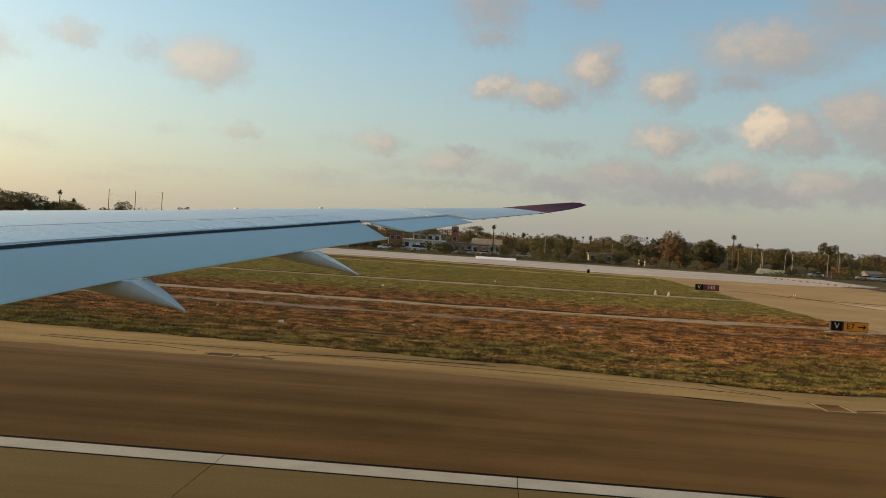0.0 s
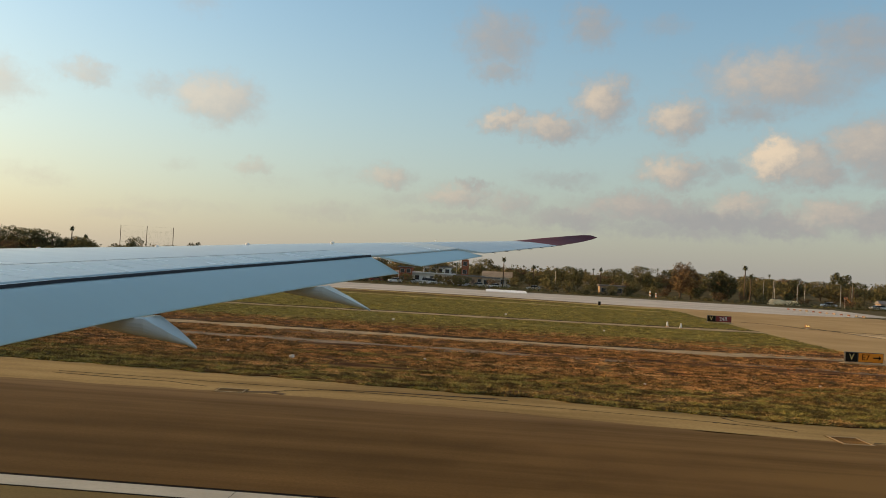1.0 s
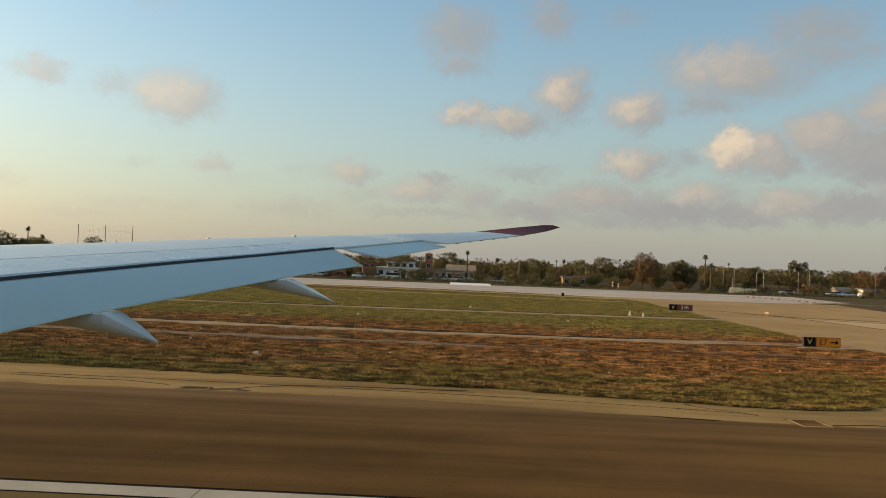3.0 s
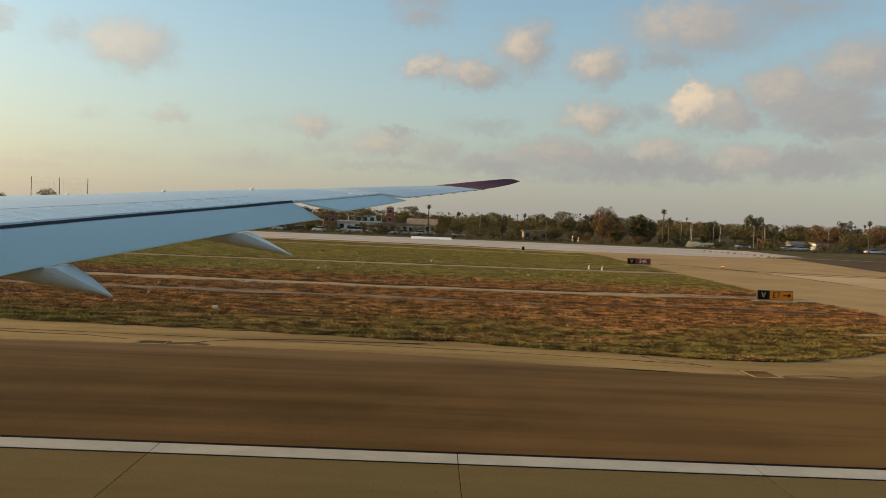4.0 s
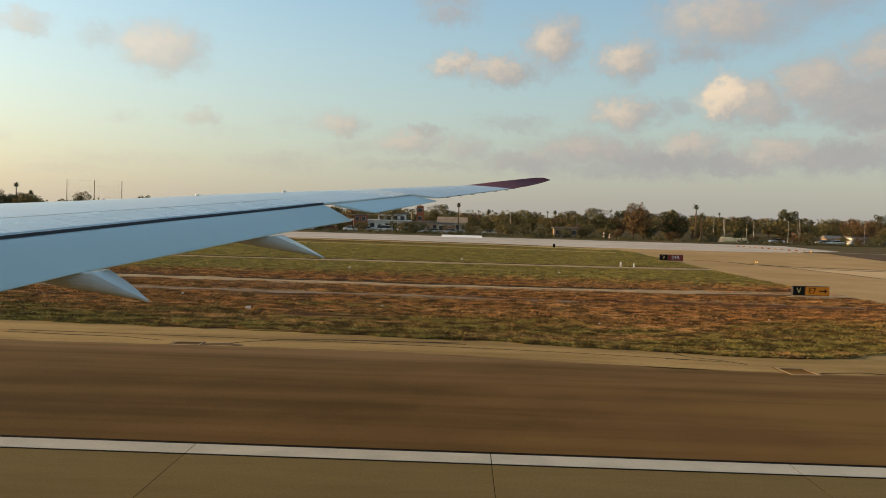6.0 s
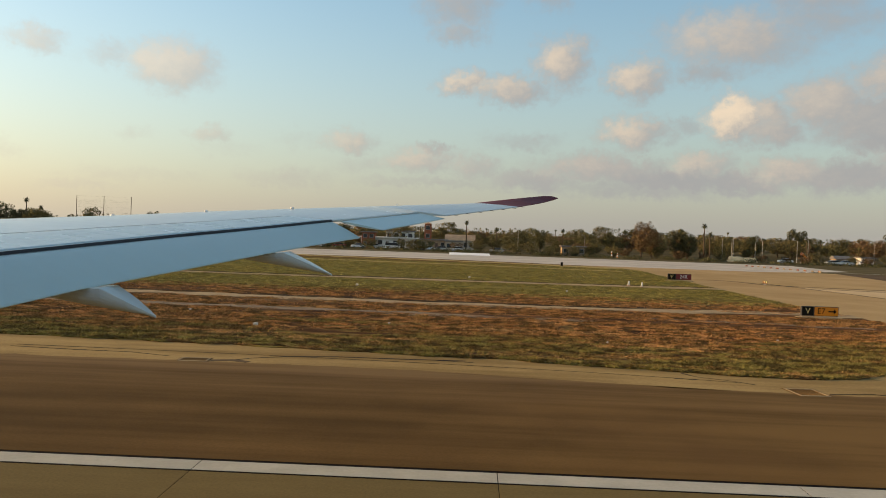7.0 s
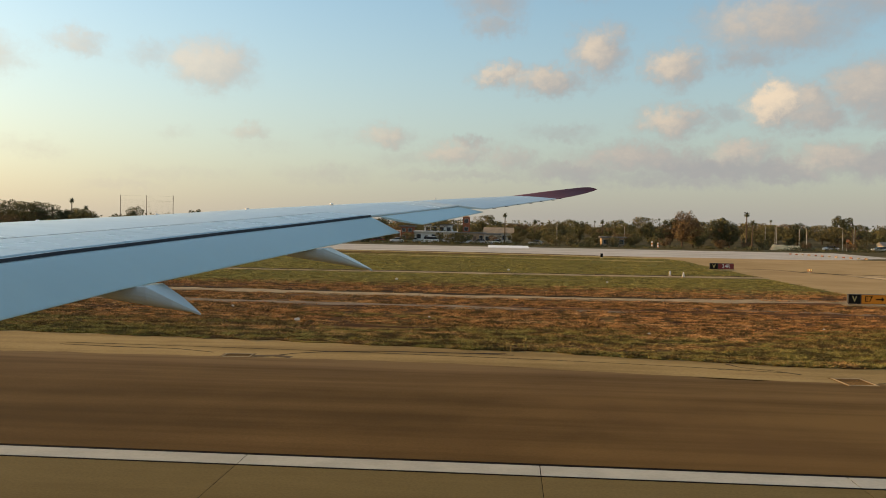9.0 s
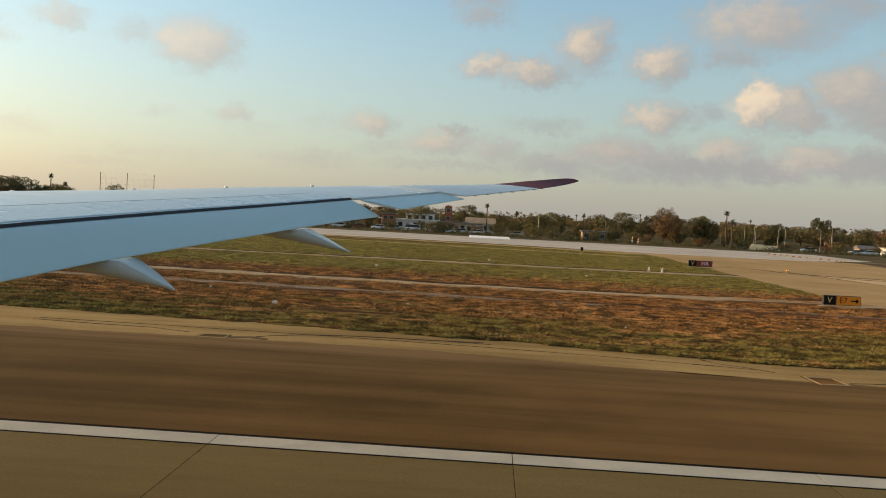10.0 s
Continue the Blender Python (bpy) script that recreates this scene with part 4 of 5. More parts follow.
ribbon("taxi_seam", [(40.1, 116.6), (48.2, 115.0), (62, 117.0)], 0.5, 0.002, M_TAR, "dark tarred seam across the taxiway", "seam", 0.4, 18, 0.03)
ribbon("taxi_curve_seam", [(14, 21.3), (16.6, 21.45), (20.3, 22.25), (23.9, 23.65), (27.4, 25.4), (31.2, 28.4), (36.0, 33.2), (41, 40.3)], 0.09, 0.008, M_TAR, "black seam round the taxiway curve", "seam", 0.2, 19, 0.02)
ribbon("taxi_curve_seam", [(13, 21.45), (16.5, 21.8), (20.1, 22.6), (23.7, 24.0), (27.1, 25.8), (30.8, 28.8), (35.6, 33.6), (40.6, 40.7)], 0.09, 0.008, M_TAR, "black seam round the taxiway curve", "seam", 0.2, 20, 0.02)
ribbon("far_edge_line", [(65.9, 184.0), (64.3, 194), (62.9, 203.3), (60.2, 212)], 1.2, 0.006, M_WHITE, "white edge line of the distant runway", "marking", 0.2, 10, 0.02)
ribbon("far_apron_line", [(73, 190), (97, 188), (160, 186)], 0.7, 0.006, M_WHITE, "white line beside the dark asphalt", "marking", 0.2, 11, 0.02)
ribbon("verge_crack", [(-24, 38.9), (-14, 38.6), (-6, 38.1), (2, 37.2), (7, 36.2)], 0.06, 0.003, M_TAR, "thin dark crack along the paved verge", "crack", 0.5, 12, 0.03)
ribbon("verge_crack", [(-13.9, 36.6), (-13.2, 37.5), (-11.8, 38.4), (-9.6, 38.9), (-6.5, 39.0), (-4.0, 39.2)], 0.11, 0.003, M_TAR, "thin dark crack curving away from the drain", "crack", 0.5, 63, 0.03)
ribbon("verge_crack", [(-16.6, 37.2), (-18.5, 37.9), (-21.0, 38.0), (-24.0, 38.3)], 0.08, 0.003, M_TAR, "thin dark crack in the paved verge", "crack", 0.5, 64, 0.03)
ribbon("damp_patch", [(-14.6, 36.5), (-13.8, 36.6), (-13.0, 36.4)], 0.5, 0.005, M_DARK, "damp dark patch beside the drain", "stain", 0.4, 65, 0.02)
ribbon("verge_crack", [(7.6, 35.8), (6.9, 36.5), (5.6, 37.3), (5.2, 38.1)], 0.10, 0.003, M_TAR, "thin dark crack across the paved verge", "crack", 0.5, 66, 0.03)
ribbon("verge_crack", [(9.9, 34.2), (11.6, 34.6), (12.6, 34.3)], 0.09, 0.006, M_TAR, "thin dark crack beside the drain", "crack", 0.5, 67, 0.03)
ribbon("pale_scrape", [(16.4, 34.6), (17.4, 34.3), (18.6, 34.2)], 0.35, 0.005, M_SAND, "pale scraped mark on the asphalt", "mark", 0.3, 13, 0.02)
ribbon("taxi_bar", [(13.75, 28.0), (13.70, 25.0), (13.68, 21.9)], 1.0, 0.006, M_YELLOW, "faded yellow painted bar on the shoulder", "marking", 0.03, 15, 0.03)
ribbon("taxi_bar", [(17.3, 27.8), (17.5, 25.0), (17.6, 22.3)], 0.95, 0.006, M_YELLOW, "faded yellow painted bar on the shoulder", "marking", 0.03, 16, 0.03)
for i, (a, b) in enumerate((((21.95, 30.2), (23.5, 24.0)), ((26.5, 33.1), (30.0, 28.2)), ((29.8, 37.7), (34.4, 34.0)), ((32.3, 42.9), (38.4, 41.2)), ((33.2, 48.5), (40.6, 48.8)))):
    ribbon("taxi_bar", [a, ((a[0] + b[0]) / 2, (a[1] + b[1]) / 2), b], 0.85, 0.006, M_YELLOW, "faded yellow painted bar on the shoulder", "marking", 0.03, 50 + i, 0.03)
for i, (x, y, ln, w) in enumerate(((-42.4, 40.4, 2.6, 0.5), (-40.6, 39.9, 2.0, 0.2), (-46.5, 40.6, 1.4, 0.3), (-51.0, 40.2, 0.9, 0.3), (-51.4, 41.1, 1.6, 0.35), (-57.4, 42.0, 3.0, 0.6), (-55.0, 41.6, 2.6, 0.2), (-64.5, 42.4, 1.3, 0.2), (-79.0, 42.5, 9.0, 0.3), (5.0, 36.6, 0.9, 0.12), (-4.5, 38.9, 1.6, 0.10), (19.2, 41.5, 0.7, 0.12))):
    ribbon("tar_patch", [(x - ln / 2, y), (x - ln * 0.2, y + 0.06), (x + ln * 0.2, y - 0.05), (x + ln / 2, y - 0.02)], w, 0.004, M_TAR, "dark tar patch on the pale verge", "stain", 0.45, 30 + i, 0.03)

ribbon("repair_seam", [(-69.2, 42.4), (-69.4, 36.0), (-69.3, 29.0), (-69.0, 21.3)], 0.55, 0.006, M_SAND, "pale filled seam across the asphalt shoulder", "seam", 0.25, 61, 0.03)
ribbon("slab_seam", [(-68.9, 19.9), (-68.8, 16.0), (-68.7, 12.0)], 0.28, 0.006, M_TAR, "dark tarred seam across the runway slabs", "seam", 0.25, 62, 0.03)


# ---- drains ----
def drain(x, y, w, d):
    t = thing("drain", "rectangular drain cover with a pale worn frame", "drain", pose(x, y, 0.0, 0, 0, 4))
    part("surround", bx(-w * 0.56, w * 0.56, -d * 0.56, d * 0.56, -0.05, 0.004, 0.003), M_ASPHALT, t)
    for a in ((-w / 2, w / 2, -d / 2, -d / 2 + 0.11), (-w / 2, w / 2, d / 2 - 0.11, d / 2), (-w / 2, -w / 2 + 0.07, -d / 2 + 0.155, d / 2 - 0.155), (w / 2 - 0.07, w / 2, -d / 2 + 0.155, d / 2 - 0.155)):
        part("frame", bx(*a, -0.02, 0.02, 0.008), M_PATH, t)
    for i in range(7):
        px = -w / 2 + 0.14 + i * (w - 0.28) / 6
        part("bar", bx(px - 0.03, px + 0.03, -d / 2 + 0.16, d / 2 - 0.16, -0.01, 0.012, 0.005), M_ASPHALT, t)
    return t


drain(9.1, 34.4, 1.15, 1.6)
drain(-15.3, 36.5, 1.2, 1.0)


# ---- guidance signs ----
def lettering(body, size, mat, parent, x, z, y=-0.2):
    cu = bpy.data.curves.new("letters", "FONT")
    cu.body, cu.size, cu.extrude, cu.align_x, cu.align_y = body, size, 0.004, "CENTER", "CENTER"
    tmp = new("letters", cu)
    bpy.context.view_layer.update()
    me = bpy.data.meshes.new_from_object(tmp)
    bpy.data.objects.remove(tmp)
    me.materials.clear()
    me.materials.append(mat)
    ob = new("letters", me)
    ob.parent = parent
    ob.matrix_local = pose(x, y, z, 90, 0, 0)
    return ob


def guidance_sign(x, y, turn, panels, height, label):
    t = thing("guidance_sign", label, "sign", pose(x, y, 0.03, 0, 0, turn))
    total = sum(p[0] for p in panels)
    part("base", bx(-total / 2 - 0.25, total / 2 + 0.25, -0.45, 0.45, -0.1, 0.05, 0.02), M_PATH, t, "pale concrete base pad")
    k = int(total / 0.8)
    for i in range(k + 1):
        px = -total / 2 + 0.1 + i * (total - 0.2) / k
        part("leg", tb((px, 0, 0.05), (px, 0, 0.16), 0.03, 0.03, 8), M_STEEL, t)
    u = -total / 2
    for w, face, text, ink in panels:
        p = part("panel", bx(u + 0.01, u + w - 0.01, -0.14, 0.14, 0.15, 0.15 + height, 0.02), M_SIGN_CASE, t)
        f = part("face", bx(u + 0.05, u + w - 0.05, -0.155, -0.142, 0.19, 0.11 + height, 0.004), face, p)
        lettering(text, height * 0.86, ink, p, u + w / 2, 0.15 + height / 2, -0.162)
        u += w
    return t


def arrow(parent, x, z, s, mat):
    bm = bx(x - s, x + s * 0.5, -0.166, -0.158, z - 0.05, z + 0.05)
    a = [(x + s * 0.35, z + 0.2), (x + s, z), (x + s * 0.35, z - 0.2)]
    fr = [bm.verts.new((px, -0.166, pz)) for px, pz in a]
    bk = [bm.verts.new((px, -0.158, pz)) for px, pz in a]
    bm.faces.new(fr)
    bm.faces.new(bk[::-1])
    for i in range(3):
        bm.faces.new((fr[i], bk[i], bk[(i + 1) % 3], fr[(i + 1) % 3]))
    part("arrow", bm, mat, parent)


e7 = guidance_sign(23.3, 69.9, 3, [(0.95, M_SIGN_K, "V", M_LETTER_Y), (1.95, M_SIGN_Y, "E7", M_SIGN_K)], 0.74, "black and yellow taxiway sign reading V and E7")
for c in e7.children:
    if c.name.startswith("panel") and len(c.children) > 1:
        last_panel = c
for c in last_panel.children:
    if c.name.startswith("letters"):
        c.location.x -= 0.40
arrow(last_panel, 0.95, 0.52, 0.32, M_SIGN_K)
guidance_sign(25.3, 125.0, 3, [(1.1, M_SIGN_K, "V", M_LETTER_Y), (2.2, M_SIGN_R, "24R", M_LETTER_W)], 0.82, "dark red runway sign reading V and 24R")


# ---- lights and markers ----
def guard_light(x, y):
    t = thing("guard_light", "orange runway guard light with two round lamps", "airfield light", pose(x, y, 0.0, 0, 0, 8), "runway guard lights")
    part("base", lathe(bmesh.new(), [(0.22, 0.0), (0.22, 0.03), (0.10, 0.05)], 14), M_STEEL, t)
    part("post", tb((0, 0, 0.04), (0, 0, 0.24), 0.04, 0.035), M_STEEL, t)
    body = part("housing", bx(-0.30, 0.30, -0.10, 0.10, 0.22, 0.56, 0.04), M_ORANGE, t, "orange double lamp housing")
    for dx in (-0.14, 0.14):
        part("lamp", tb((dx, -0.115, 0.40), (dx, -0.09, 0.40), 0.10, 0.11, 16), M_GLOW, body)
        part("visor", tb((dx, -0.22, 0.43), (dx, -0.10, 0.43), 0.13, 0.12, 12, caps=False), M_SIGN_CASE, body)


guard_light(36.5, 123.0)
guard_light(36.0, 70.3)


def edge_light(x, y, lens, pad, label):
    t = thing("edge_light", label, "airfield light", pose(x, y, 0.0), "shoulder edge lights")
    if pad:
        part("pad", lathe(bmesh.new(), [(0.62, -0.02), (0.62, 0.008), (0.58, 0.014)], 24), M_TAR, t, "dark round pad ring")
    part("plate", lathe(bmesh.new(), [(0.17, 0.0), (0.17, 0.022), (0.13, 0.03), (0.05, 0.05)], 16), M_SAND, t)
    part("stem", lathe(bmesh.new(), [(0.028, 0.04), (0.028, 0.26), (0.05, 0.28), (0.05, 0.31)], 10), M_SAND, t)
    part("globe", lathe(bmesh.new(), [(0.055, 0.312), (0.075, 0.33), (0.072, 0.38), (0.045, 0.42), (0.01, 0.435)], 14), lens, t, "", True)


edge_light(13.73, 27.4, M_BLUE, False, "blue taxiway edge light on a slim post")
edge_light(13.60, 25.7, M_BLUE, False, "blue taxiway edge light on a slim post")
edge_light(13.64, 23.0, M_LENS, True, "clear runway edge light on a round pad")
edge_light(25.5, 26.7, M_BLUE, True, "blue taxiway edge light on a round pad")
edge_light(36.5, 48.0, M_BLUE, False, "blue taxiway edge light on a slim post")
edge_light(34.3, 36.4, M_BLUE, False, "blue taxiway edge light on a slim post")
edge_light(-32.0, 23.6, M_LENS, True, "clear runway edge light on a round pad")


def cone(x, y):
    t = thing("marker_cone", "white pointed marker post in the grass", "marker", pose(x, y, 0.03), "marker cones")
    part("foot", bx(-0.22, 0.22, -0.22, 0.22, 0.0, 0.05, 0.01), M_ORANGE, t)
    part("body", lathe(bmesh.new(), [(0.15, 0.05), (0.12, 0.3), (0.08, 0.55), (0.04, 0.60)], 14), M_LETTER_W, t, "white tapered post", True)


cone(15.1, 107.0)
cone(16.2, 104.5)


def black_marker(x, y):
    t = thing("marker_box", "small black box marker on a short post", "marker", pose(x, y, 0.03))
    part("post", tb((0, 0, 0), (0, 0, 0.4), 0.05, 0.05), M_STEEL, t)
    part("box", bx(-0.22, 0.22, -0.2, 0.2, 0.2, 0.85, 0.05), M_SIGN_K, t)


black_marker(12.9, 164.0)


def rock(x, y, s, seed):
    bm = bmesh.new()
    bmesh.ops.create_icosphere(bm, subdivisions=2, radius=s)
    for v in bm.verts:
        v.co *= 1 + 0.35 * noise.noise(v.co * (1.6 / s) + Vector((seed, 0, 0)))
        v.co.z = v.co.z * 0.7 + s * 0.4
    ob = part("rock", bm, M_ROCK)
    ob.location = (x, y, 0.05)
    tagged(ob, "pale rough stone lying in the dry grass", "rock", "stones in the grass")


for i, (x, y, s) in enumerate(((-15.9, 49.5, 0.17), (-8.7, 53.0, 0.09), (-15.2, 88.5, 0.16), (-22.0, 57.0, 0.10), (3.5, 47.6, 0.08), (-29.0, 64.5, 0.12), (6.0, 91.0, 0.12), (-4.0, 112.0, 0.16), (-36.0, 52.0, 0.12), (14.0, 52.0, 0.07))):
    rock(x, y, s, i * 3.1)

# a bright white slab row at the far runway's edge
wall_thing = thing("barrier", "long low white slabs beside the far runway", "barrier", pose(-2.0, 229.0, 0.0, 0, 0, 1))
for i in range(4):
    x0, x1 = -7.4 + i * 2.6, -4.83 + i * 2.6
    bm = bmesh.new()
    loft(bm, [[(x, -4.0, -0.1), (x, -4.0, 0.06), (x, 3.0, 0.46), (x, 3.6, 0.46), (x, 3.6, -0.1)] for x in (x0, x1)])
    part("segment", bm, M_SNOW, wall_thing)


# ---- far barricades, markers, sand heap and windsock ----
def barricade(x, y, turn, pale):
    t = thing("barricade", "low dull white airfield barricade" if pale else "low dull orange airfield barricade", "barricade", pose(x, y, 0.0, 0, 0, turn), "runway end barricades")
    bm = bmesh.new()
    loft(bm, [[(q, -0.16, 0.0), (q, -0.08, 0.14), (q, -0.06, 0.26), (q, 0.06, 0.26), (q, 0.08, 0.14), (q, 0.16, 0.0)] for q in (-0.36, 0.36)])
    part("body", bm, M_PATH if pale else M_BRICK, t)
    for dx in (-0.2, 0.2):
        part("foot", bx(dx - 0.06, dx + 0.06, -0.2, 0.2, 0.0, 0.03, 0.005), M_SIGN_CASE, t)


for i in range(18):
    f = i / 17
    barricade(63.0 + 6.6 * f + 0.5 * math.sin(i * 2.1), 217.5 - 29.7 * f, -78, i % 2 == 1)


def striped_marker(x, y, h):
    t = thing("marker_post", "orange and white banded marker post", "marker", pose(x, y, ground_height(x, y)))
    for i in range(4):
        part("band", lathe(bmesh.new(), [(0.26 - 0.03 * i, h * i / 4), (0.235 - 0.03 * i, h * (i + 1) / 4 - 0.003)], 12), M_ORANGE if i % 2 == 0 else M_LETTER_W, t)


striped_marker(37.4, 262.0, 1.9)
striped_marker(39.2, 262.6, 1.5)


def sand_heap(x, y, w, d, h):
    bm = bmesh.new()
    bmesh.ops.create_grid(bm, x_segments=36, y_segments=14, size=1.0)
    for v in bm.verts:
        u, q = v.co.x, v.co.y
        edge = min(1.0, (1 - abs(u)) * 4.0) * min(1.0, (1 - abs(q)) * 2.2)
        v.co = Vector((u * w / 2, q * d / 2, -0.1 + edge * h * (0.85 + 0.35 * noise.noise(Vector((u * 3, q * 2, 1.0))))))
    ob = part("sand_heap", bm, M_STRAW, None, "", True)
    ob.location = (x, y, ground_height(x, y))
    tagged(ob, "long sunlit heap of pale orange sand", "sand heap")


sand_heap(77.0, 268, 9.0, 5.0, 1.7)


def windsock(x, y):
    t = thing("windsock", "orange windsock on a slim mast beyond the runway", "windsock", pose(x, y, ground_height(x, y), 0, 0, 20))
    part("mast", tb((0, 0, -0.3), (0, 0, 3.1), 0.07, 0.05, 8), M_STEEL, t)
    part("hoop", tb((0.02, 0, 3.0), (0.10, 0, 3.0), 0.48, 0.48, 16, caps=False), M_STEEL, t)
    for i in range(4):
        a, b = 0.46 - 0.07 * i, 0.46 - 0.07 * (i + 1)
        part("sleeve", tb((0.1 + 0.45 * i, 0, 3.0 - 0.16 * i * i / 2), (0.1 + 0.45 * (i + 1) - 0.01, 0, 3.0 - 0.16 * (i + 1) ** 2 / 2), a, b, 14, caps=False), M_ORANGE, t)


windsock(96.0, 272.0)


# ---- perimeter shrubs ----
def build_shrubs():
    rng = np.random.default_rng(8)
    lumps = []
    for i in range(420):
        x = -230 + 460 * rng.random()
        y = 250 + 20 * rng.random()
        hgt = 0.5 + 0.9 * rng.random()
        lumps.append((x, y, ground_height(x, y) + hgt * 0.4, 0.9 + 1.6 * rng.random(), hgt * 0.6))
    ob = leafy("shrubs", *leaf_cloud(rng, lumps, 80, 0.16), M_LEAF_DARK)
    tagged(ob, "low olive-brown shrubs along the airfield edge", "shrubs", "", "stuff")
    lumps = []
    for i in range(520):
        x = -420 + 840 * rng.random()
        y = 450 + 90 * rng.random()
        hgt = 3.0 + 3.0 * rng.random()
        lumps.append((x, y, ground_height(x, y) + hgt * 0.45, 3.5 + 3.0 * rng.random(), hgt * 0.65))
    ob = leafy("far_woods", *leaf_cloud(rng, lumps, 60, 0.55), M_LEAF)
    tagged(ob, "hazy wooded band of treetops on the horizon", "woods", "", "stuff")


build_shrubs()


# ---- buildings ----
def building(x, y, w, d, h, wall_mat, roof_mat, label, style="flat", bays=4, storeys=1, z0=0.0, over=0.5):
    z = ground_height(x, y) + z0
    t = thing("building", label, "building", pose(x, y, z))
    wl = part("wall", bx(-w / 2, w / 2, 0, d, -0.3, h), wall_mat, t)
    if style == "flat":
        part("roof", bx(-w / 2 - over, w / 2 + over, -over, d + over, h + 0.002, h + 0.35, 0.05), roof_mat, t)
    else:
        bm = bmesh.new()
        a = [bm.verts.new((sx * (w / 2 + over), sy, h + 0.01)) for sx, sy in ((-1, -over), (1, -over), (1, d + over), (-1, d + over))]
        r = [bm.verts.new((sx * (w / 2 - (d / 2 if style == "hip" else -over)), d / 2, h + d * 0.26)) for sx in (-1, 1)]
        bm.faces.new(a[::-1])
        bm.faces.new((a[0], a[1], r[1], r[0]))
        bm.faces.new((a[2], a[3], r[0], r[1]))
        bm.faces.new((a[1], a[2], r[1]))
        bm.faces.new((a[3], a[0], r[0]))
        part("roof", bm, roof_mat, t)
    sh = h / storeys
    for s in range(storeys):
        for i in range(bays):
            cx = -w / 2 + w * (i + 0.5) / bays
            ww, hh = min(1.4, w / bays * 0.55), min(1.3, sh * 0.45)
            zc = s * sh + sh * 0.55
            if s == 0 and i == bays // 2:
                dr = part("door", bx(cx - 0.5, cx + 0.5, -0.05, 0.02, 0.0, min(2.1, sh * 0.8), 0.01), M_DOOR, t)
                part("door_handle", bx(cx + 0.32, cx + 0.40, -0.10, -0.05, 0.98, 1.04), M_STEEL, dr)
                continue
            wn = part("window", bx(cx - ww / 2 - 0.08, cx + ww / 2 + 0.08, -0.06, 0.02, zc - hh / 2 - 0.08, zc + hh / 2 + 0.08, 0.01), M_FRAME, t)
            part("pane", bx(cx - ww / 2, cx + ww / 2, -0.085, -0.062, zc - hh / 2, zc + hh / 2), M_PANE, wn)
    return t


building(-30.5, 283, 17, 10, 3.2, M_WHITEWALL, M_WHITEWALL, "low white flat-roofed terminal building among trees", "flat", 7, 1, 0.0, 1.0)
building(-27.0, 287, 9, 6, 5.4, M_WHITEWALL, M_ROOF, "white upper block with a wide flat roof", "flat", 4, 2)
building(-36.5, 281, 4.0, 5, 4.8, M_BRICK, M_ROOF, "red-brown block beside the white terminal", "flat", 2, 2)
building(-18.5, 298, 2.3, 2.3, 8.2, M_BRICK, M_TILE, "slim red brick tower above the trees", "hip", 1, 3, 0.0, 0.3)
building(-16.0, 284, 8, 6, 3.0, M_TANWALL, M_ROOF, "low tan building with a grey roof", "flat", 4)
building(-7.5, 290, 9, 7, 3.2, M_PLASTER, M_TANWALL, "long cream house with a tan roof", "gable", 5)
building(-9.5, 279, 5, 4, 2.8, M_PLASTER, M_ROOF, "small cream hut with a grey flat roof", "flat", 2)
building(27.0, 268, 7, 4, 2.6, M_TANWALL, M_ROOF, "low tan hut among dark shrubs", "flat", 3)
building(111.0, 278, 4.2, 4, 1.7, M_TANWALL, M_ROOF, "low tan house behind the parking lane", "gable", 3)
building(119.5, 280, 4, 4, 2.2, M_WHITEWALL, M_ROOF, "small white shed behind the parking lane", "flat", 2)
building(-58.0, 290, 14, 7, 3.4, M_PLASTER, M_ROOF, "long cream building with a flat roof", "flat", 5)


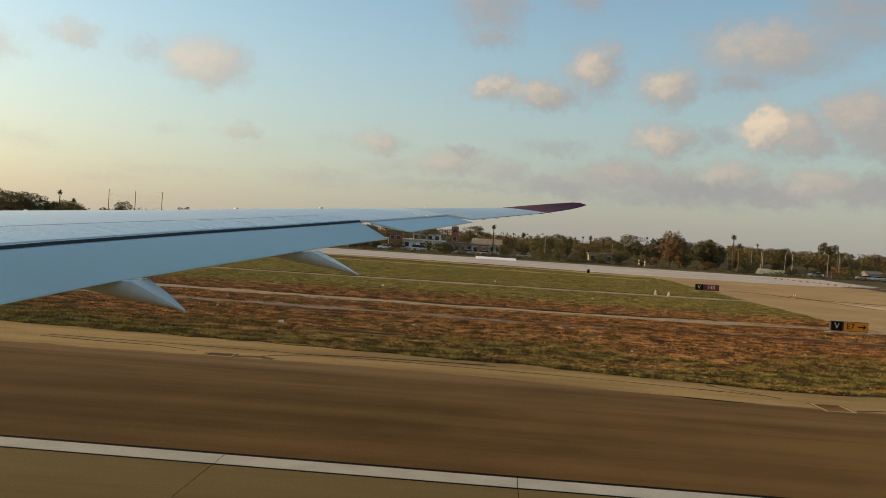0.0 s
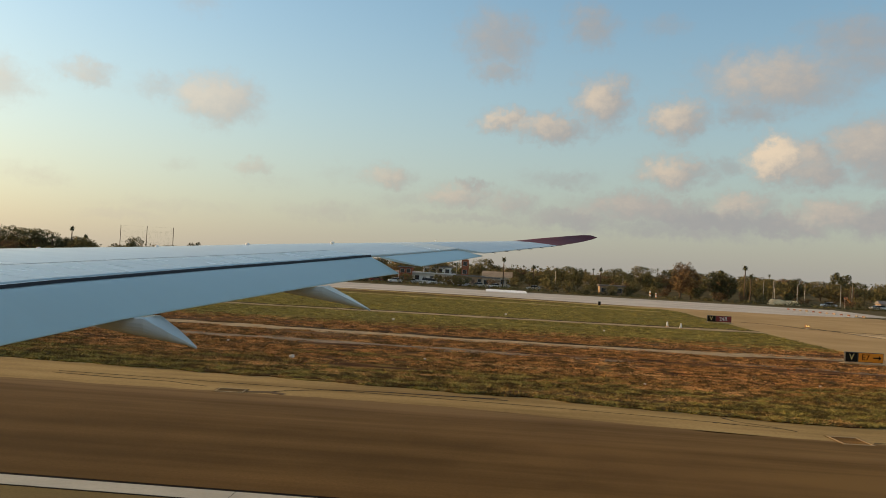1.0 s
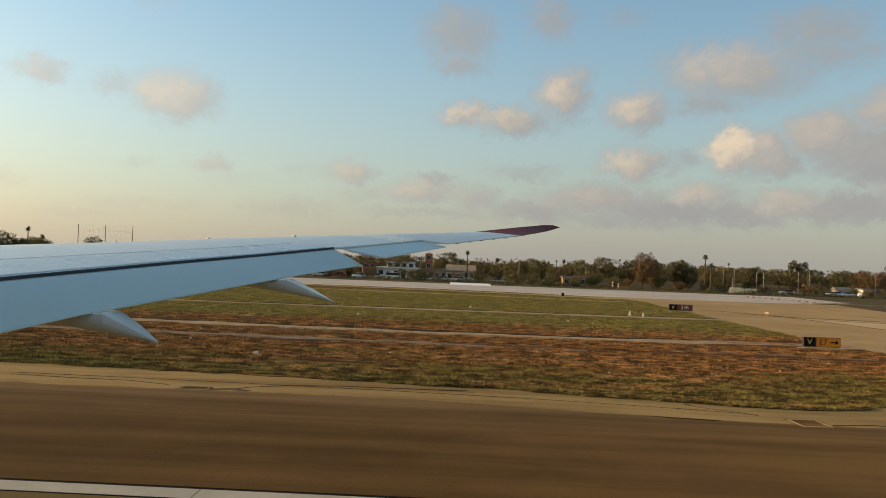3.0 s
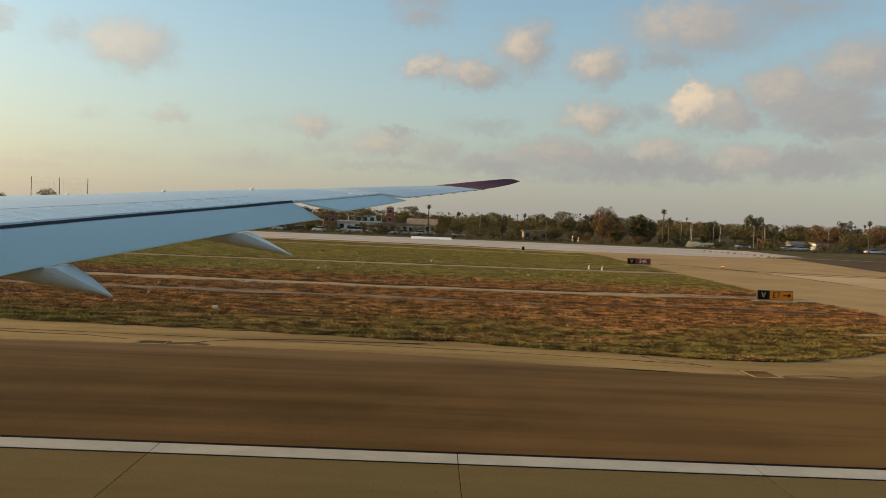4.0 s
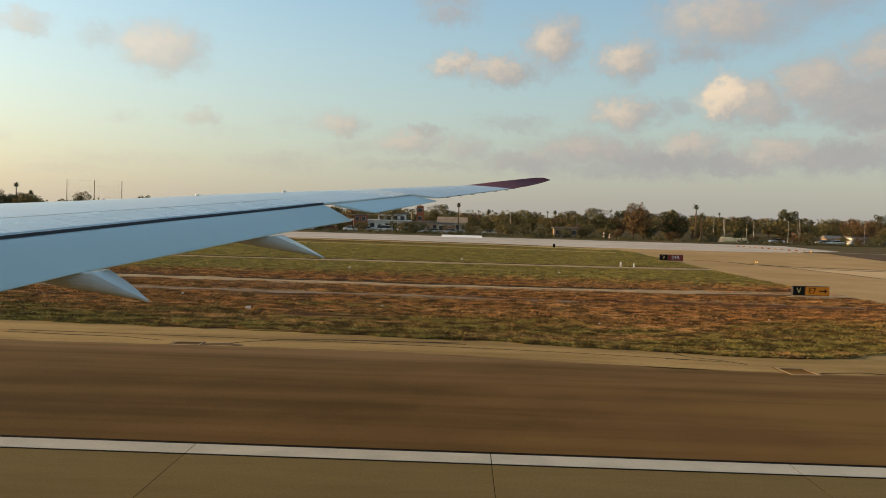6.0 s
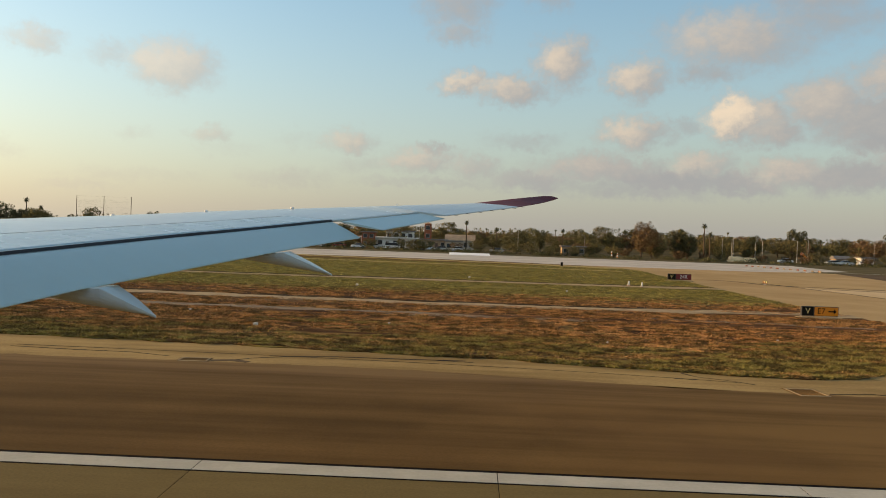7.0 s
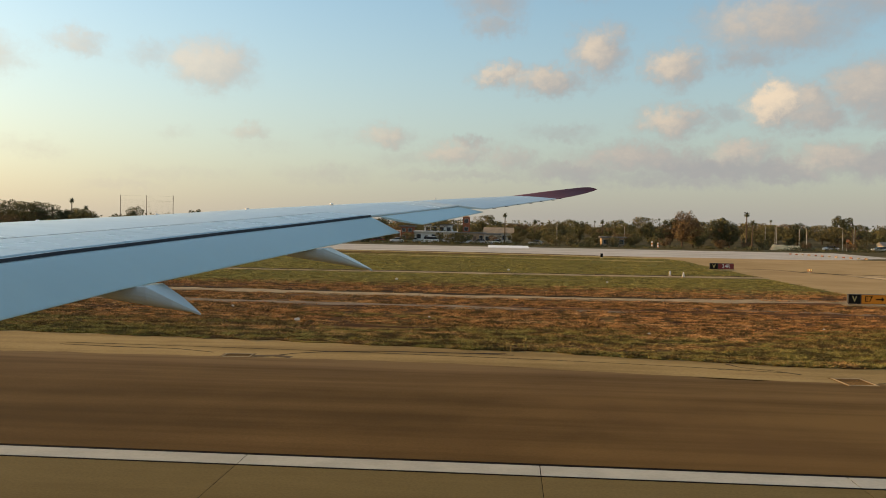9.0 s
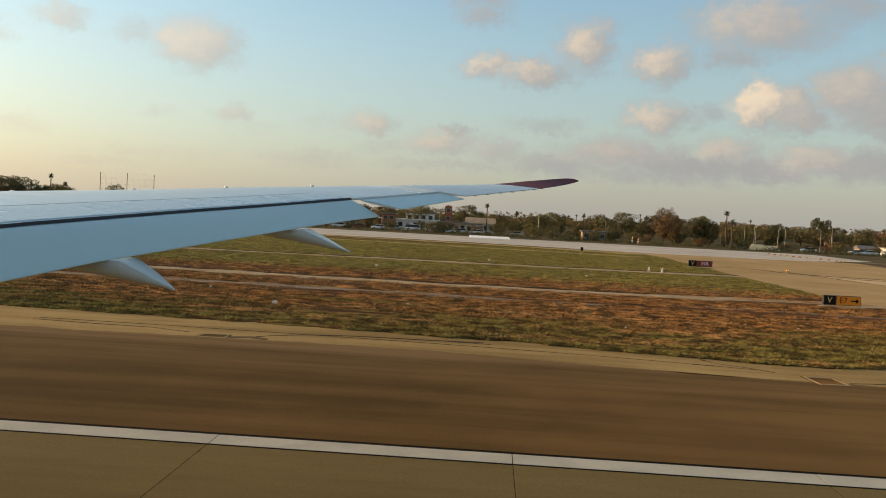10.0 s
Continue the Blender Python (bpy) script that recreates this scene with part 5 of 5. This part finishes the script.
# ---- parked cars ----
def car_proto(paint, label, van=False):
    t = thing("car", label, "car", None, "parked cars")
    bm = bmesh.new()
    prof = [(-2.15, 0.35), (-2.2, 0.75), (-1.95, 0.95), (-1.1, 1.0), (2.0, 0.98), (2.2, 0.8), (2.15, 0.35)]
    if van:
        prof = [(-2.3, 0.35), (-2.35, 0.9), (-2.0, 1.15), (2.3, 1.2), (2.4, 0.9), (2.35, 0.35)]
    loft(bm, [[(x, y * k, z) for x, z in prof] for y, k in ((-0.88, 1), (0.88, 1))])
    bmesh.ops.remove_doubles(bm, verts=bm.verts, dist=0.001)
    bmesh.ops.bevel(bm, geom=list(bm.edges), offset=0.06, segments=2, affect="EDGES")
    part("body", bm, paint, t)
    cab = [(-1.2, 0.99), (-0.55, 1.45), (0.95, 1.47), (1.75, 0.99)] if not van else [(-1.9, 1.15), (-1.3, 1.95), (2.2, 2.0), (2.3, 1.19)]
    part("cabin", loft(bmesh.new(), [[(x, -0.74, z) for x, z in cab], [(x, 0.74, z) for x, z in cab]]), M_PANE, t)
    rz = cab[1][1]
    part("roof", bx(cab[1][0] + 0.05, cab[2][0] - 0.05, -0.72, 0.72, rz - 0.02, rz + 0.06, 0.03), paint, t)
    for sx in (-1.35, 1.35):
        for sy in (-0.86, 0.86):
            w = part("wheel", tb((sx, sy - 0.1, 0.32), (sx, sy + 0.1, 0.32), 0.32, 0.32, 16), M_TYRE, t)
            part("rim", tb((sx, sy - 0.115, 0.32), (sx, sy + 0.115, 0.32), 0.19, 0.19, 12), M_RIM, w)
    for sy in (-0.6, 0.6):
        part("headlight", bx(-2.25, -2.12, sy - 0.18, sy + 0.18, 0.62, 0.76, 0.02), M_LENS, t)
        part("tail_light", bx(2.12, 2.24, sy - 0.16, sy + 0.16, 0.66, 0.82, 0.02), M_CAR_R, t)
    return t


def build_cars():
    protos = [car_proto(M_CAR_W, "white parked car beyond the airfield"), car_proto(M_CAR_S, "silver parked car beyond the airfield"),
              car_proto(M_CAR_D, "dark parked car beyond the airfield"), car_proto(M_CAR_W, "white parked van beyond the airfield", True), car_proto(M_CAR_R, "red parked car beyond the airfield")]
    rng = np.random.default_rng(4)
    for x, y, k in ((-38, 268, 0), (-33, 270, 1), (-27.5, 268, 3), (-22, 269, 0), (-17, 268, 0), (-12.5, 270, 1), (-8, 269, 0), (-44, 270, 4), (-50, 268, 0), (4, 270, 1),
                    (103, 266, 0), (107.5, 267, 0), (113, 266, 0), (128, 265, 0), (133.5, 266, 1), (138, 265, 3), (122, 267, 2), (145, 266, 0), (90, 268, 0), (-60, 268, 1), (-68, 269, 0)):
        put(protos[k], x, y, 1.0, (rng.random() - 0.5) * 0.5 + (math.pi if rng.random() < 0.5 else 0))
    for ob in protos:
        for c in list(ob.children_recursive):
            bpy.data.objects.remove(c)
        bpy.data.objects.remove(ob)


build_cars()


# ---- lamp posts and the tall netting ----
def lamp_post(h):
    t = thing("street_lamp", "slim grey street lamp with a short arm", "street lamp", None, "street lamps")
    part("pole", tb((0, 0, -0.3), (0, 0, h), 0.11, 0.06, 8), M_STEEL, t)
    part("arm", tb((0, 0, h - 0.1), (1.2, 0, h + 0.25), 0.05, 0.04, 6), M_STEEL, t)
    part("head", bx(1.0, 1.7, -0.14, 0.14, h + 0.2, h + 0.34, 0.03), M_STEEL, t)
    return t


post = lamp_post(7.2)
for i, x in enumerate((-70, -48, -21, 11, 33, 74.5, 79.5, 82.0, 86.0, 90.5, 98.0, 104.0, 128, 150, 170)):
    put(post, x, 279 + (i * 7) % 17, 0.85 + 0.05 * (i % 4), i * 0.9)
drop(post)

net = thing("netting", "tall dark netting hung between slim poles", "net", pose(-154.6, 350, ground_height(-154.6, 350)))
for i in range(3):
    part("pole", tb((-7 + i * 11.0, 0, -0.5), (-7 + i * 11.0, 0, 14.8), 0.16, 0.12, 8), M_BARK, net)
for i in range(5):
    part("cord", tb((-7, 0.04, 6 + i * 2.15), (15, 0.04, 6 + i * 2.15), 0.012, 0.012, 4), M_MESHNET, net)
mesh_bm = bmesh.new()
for i in range(44):
    tube(mesh_bm, (-6.9 + i * 0.5, 0.02, 5.0), (-6.9 + i * 0.5, 0.02, 13.6 + 0.5 * math.cos(i * 0.286)), 0.007, 0.007, 4)
part("net_mesh", mesh_bm, M_MESHNET, net)
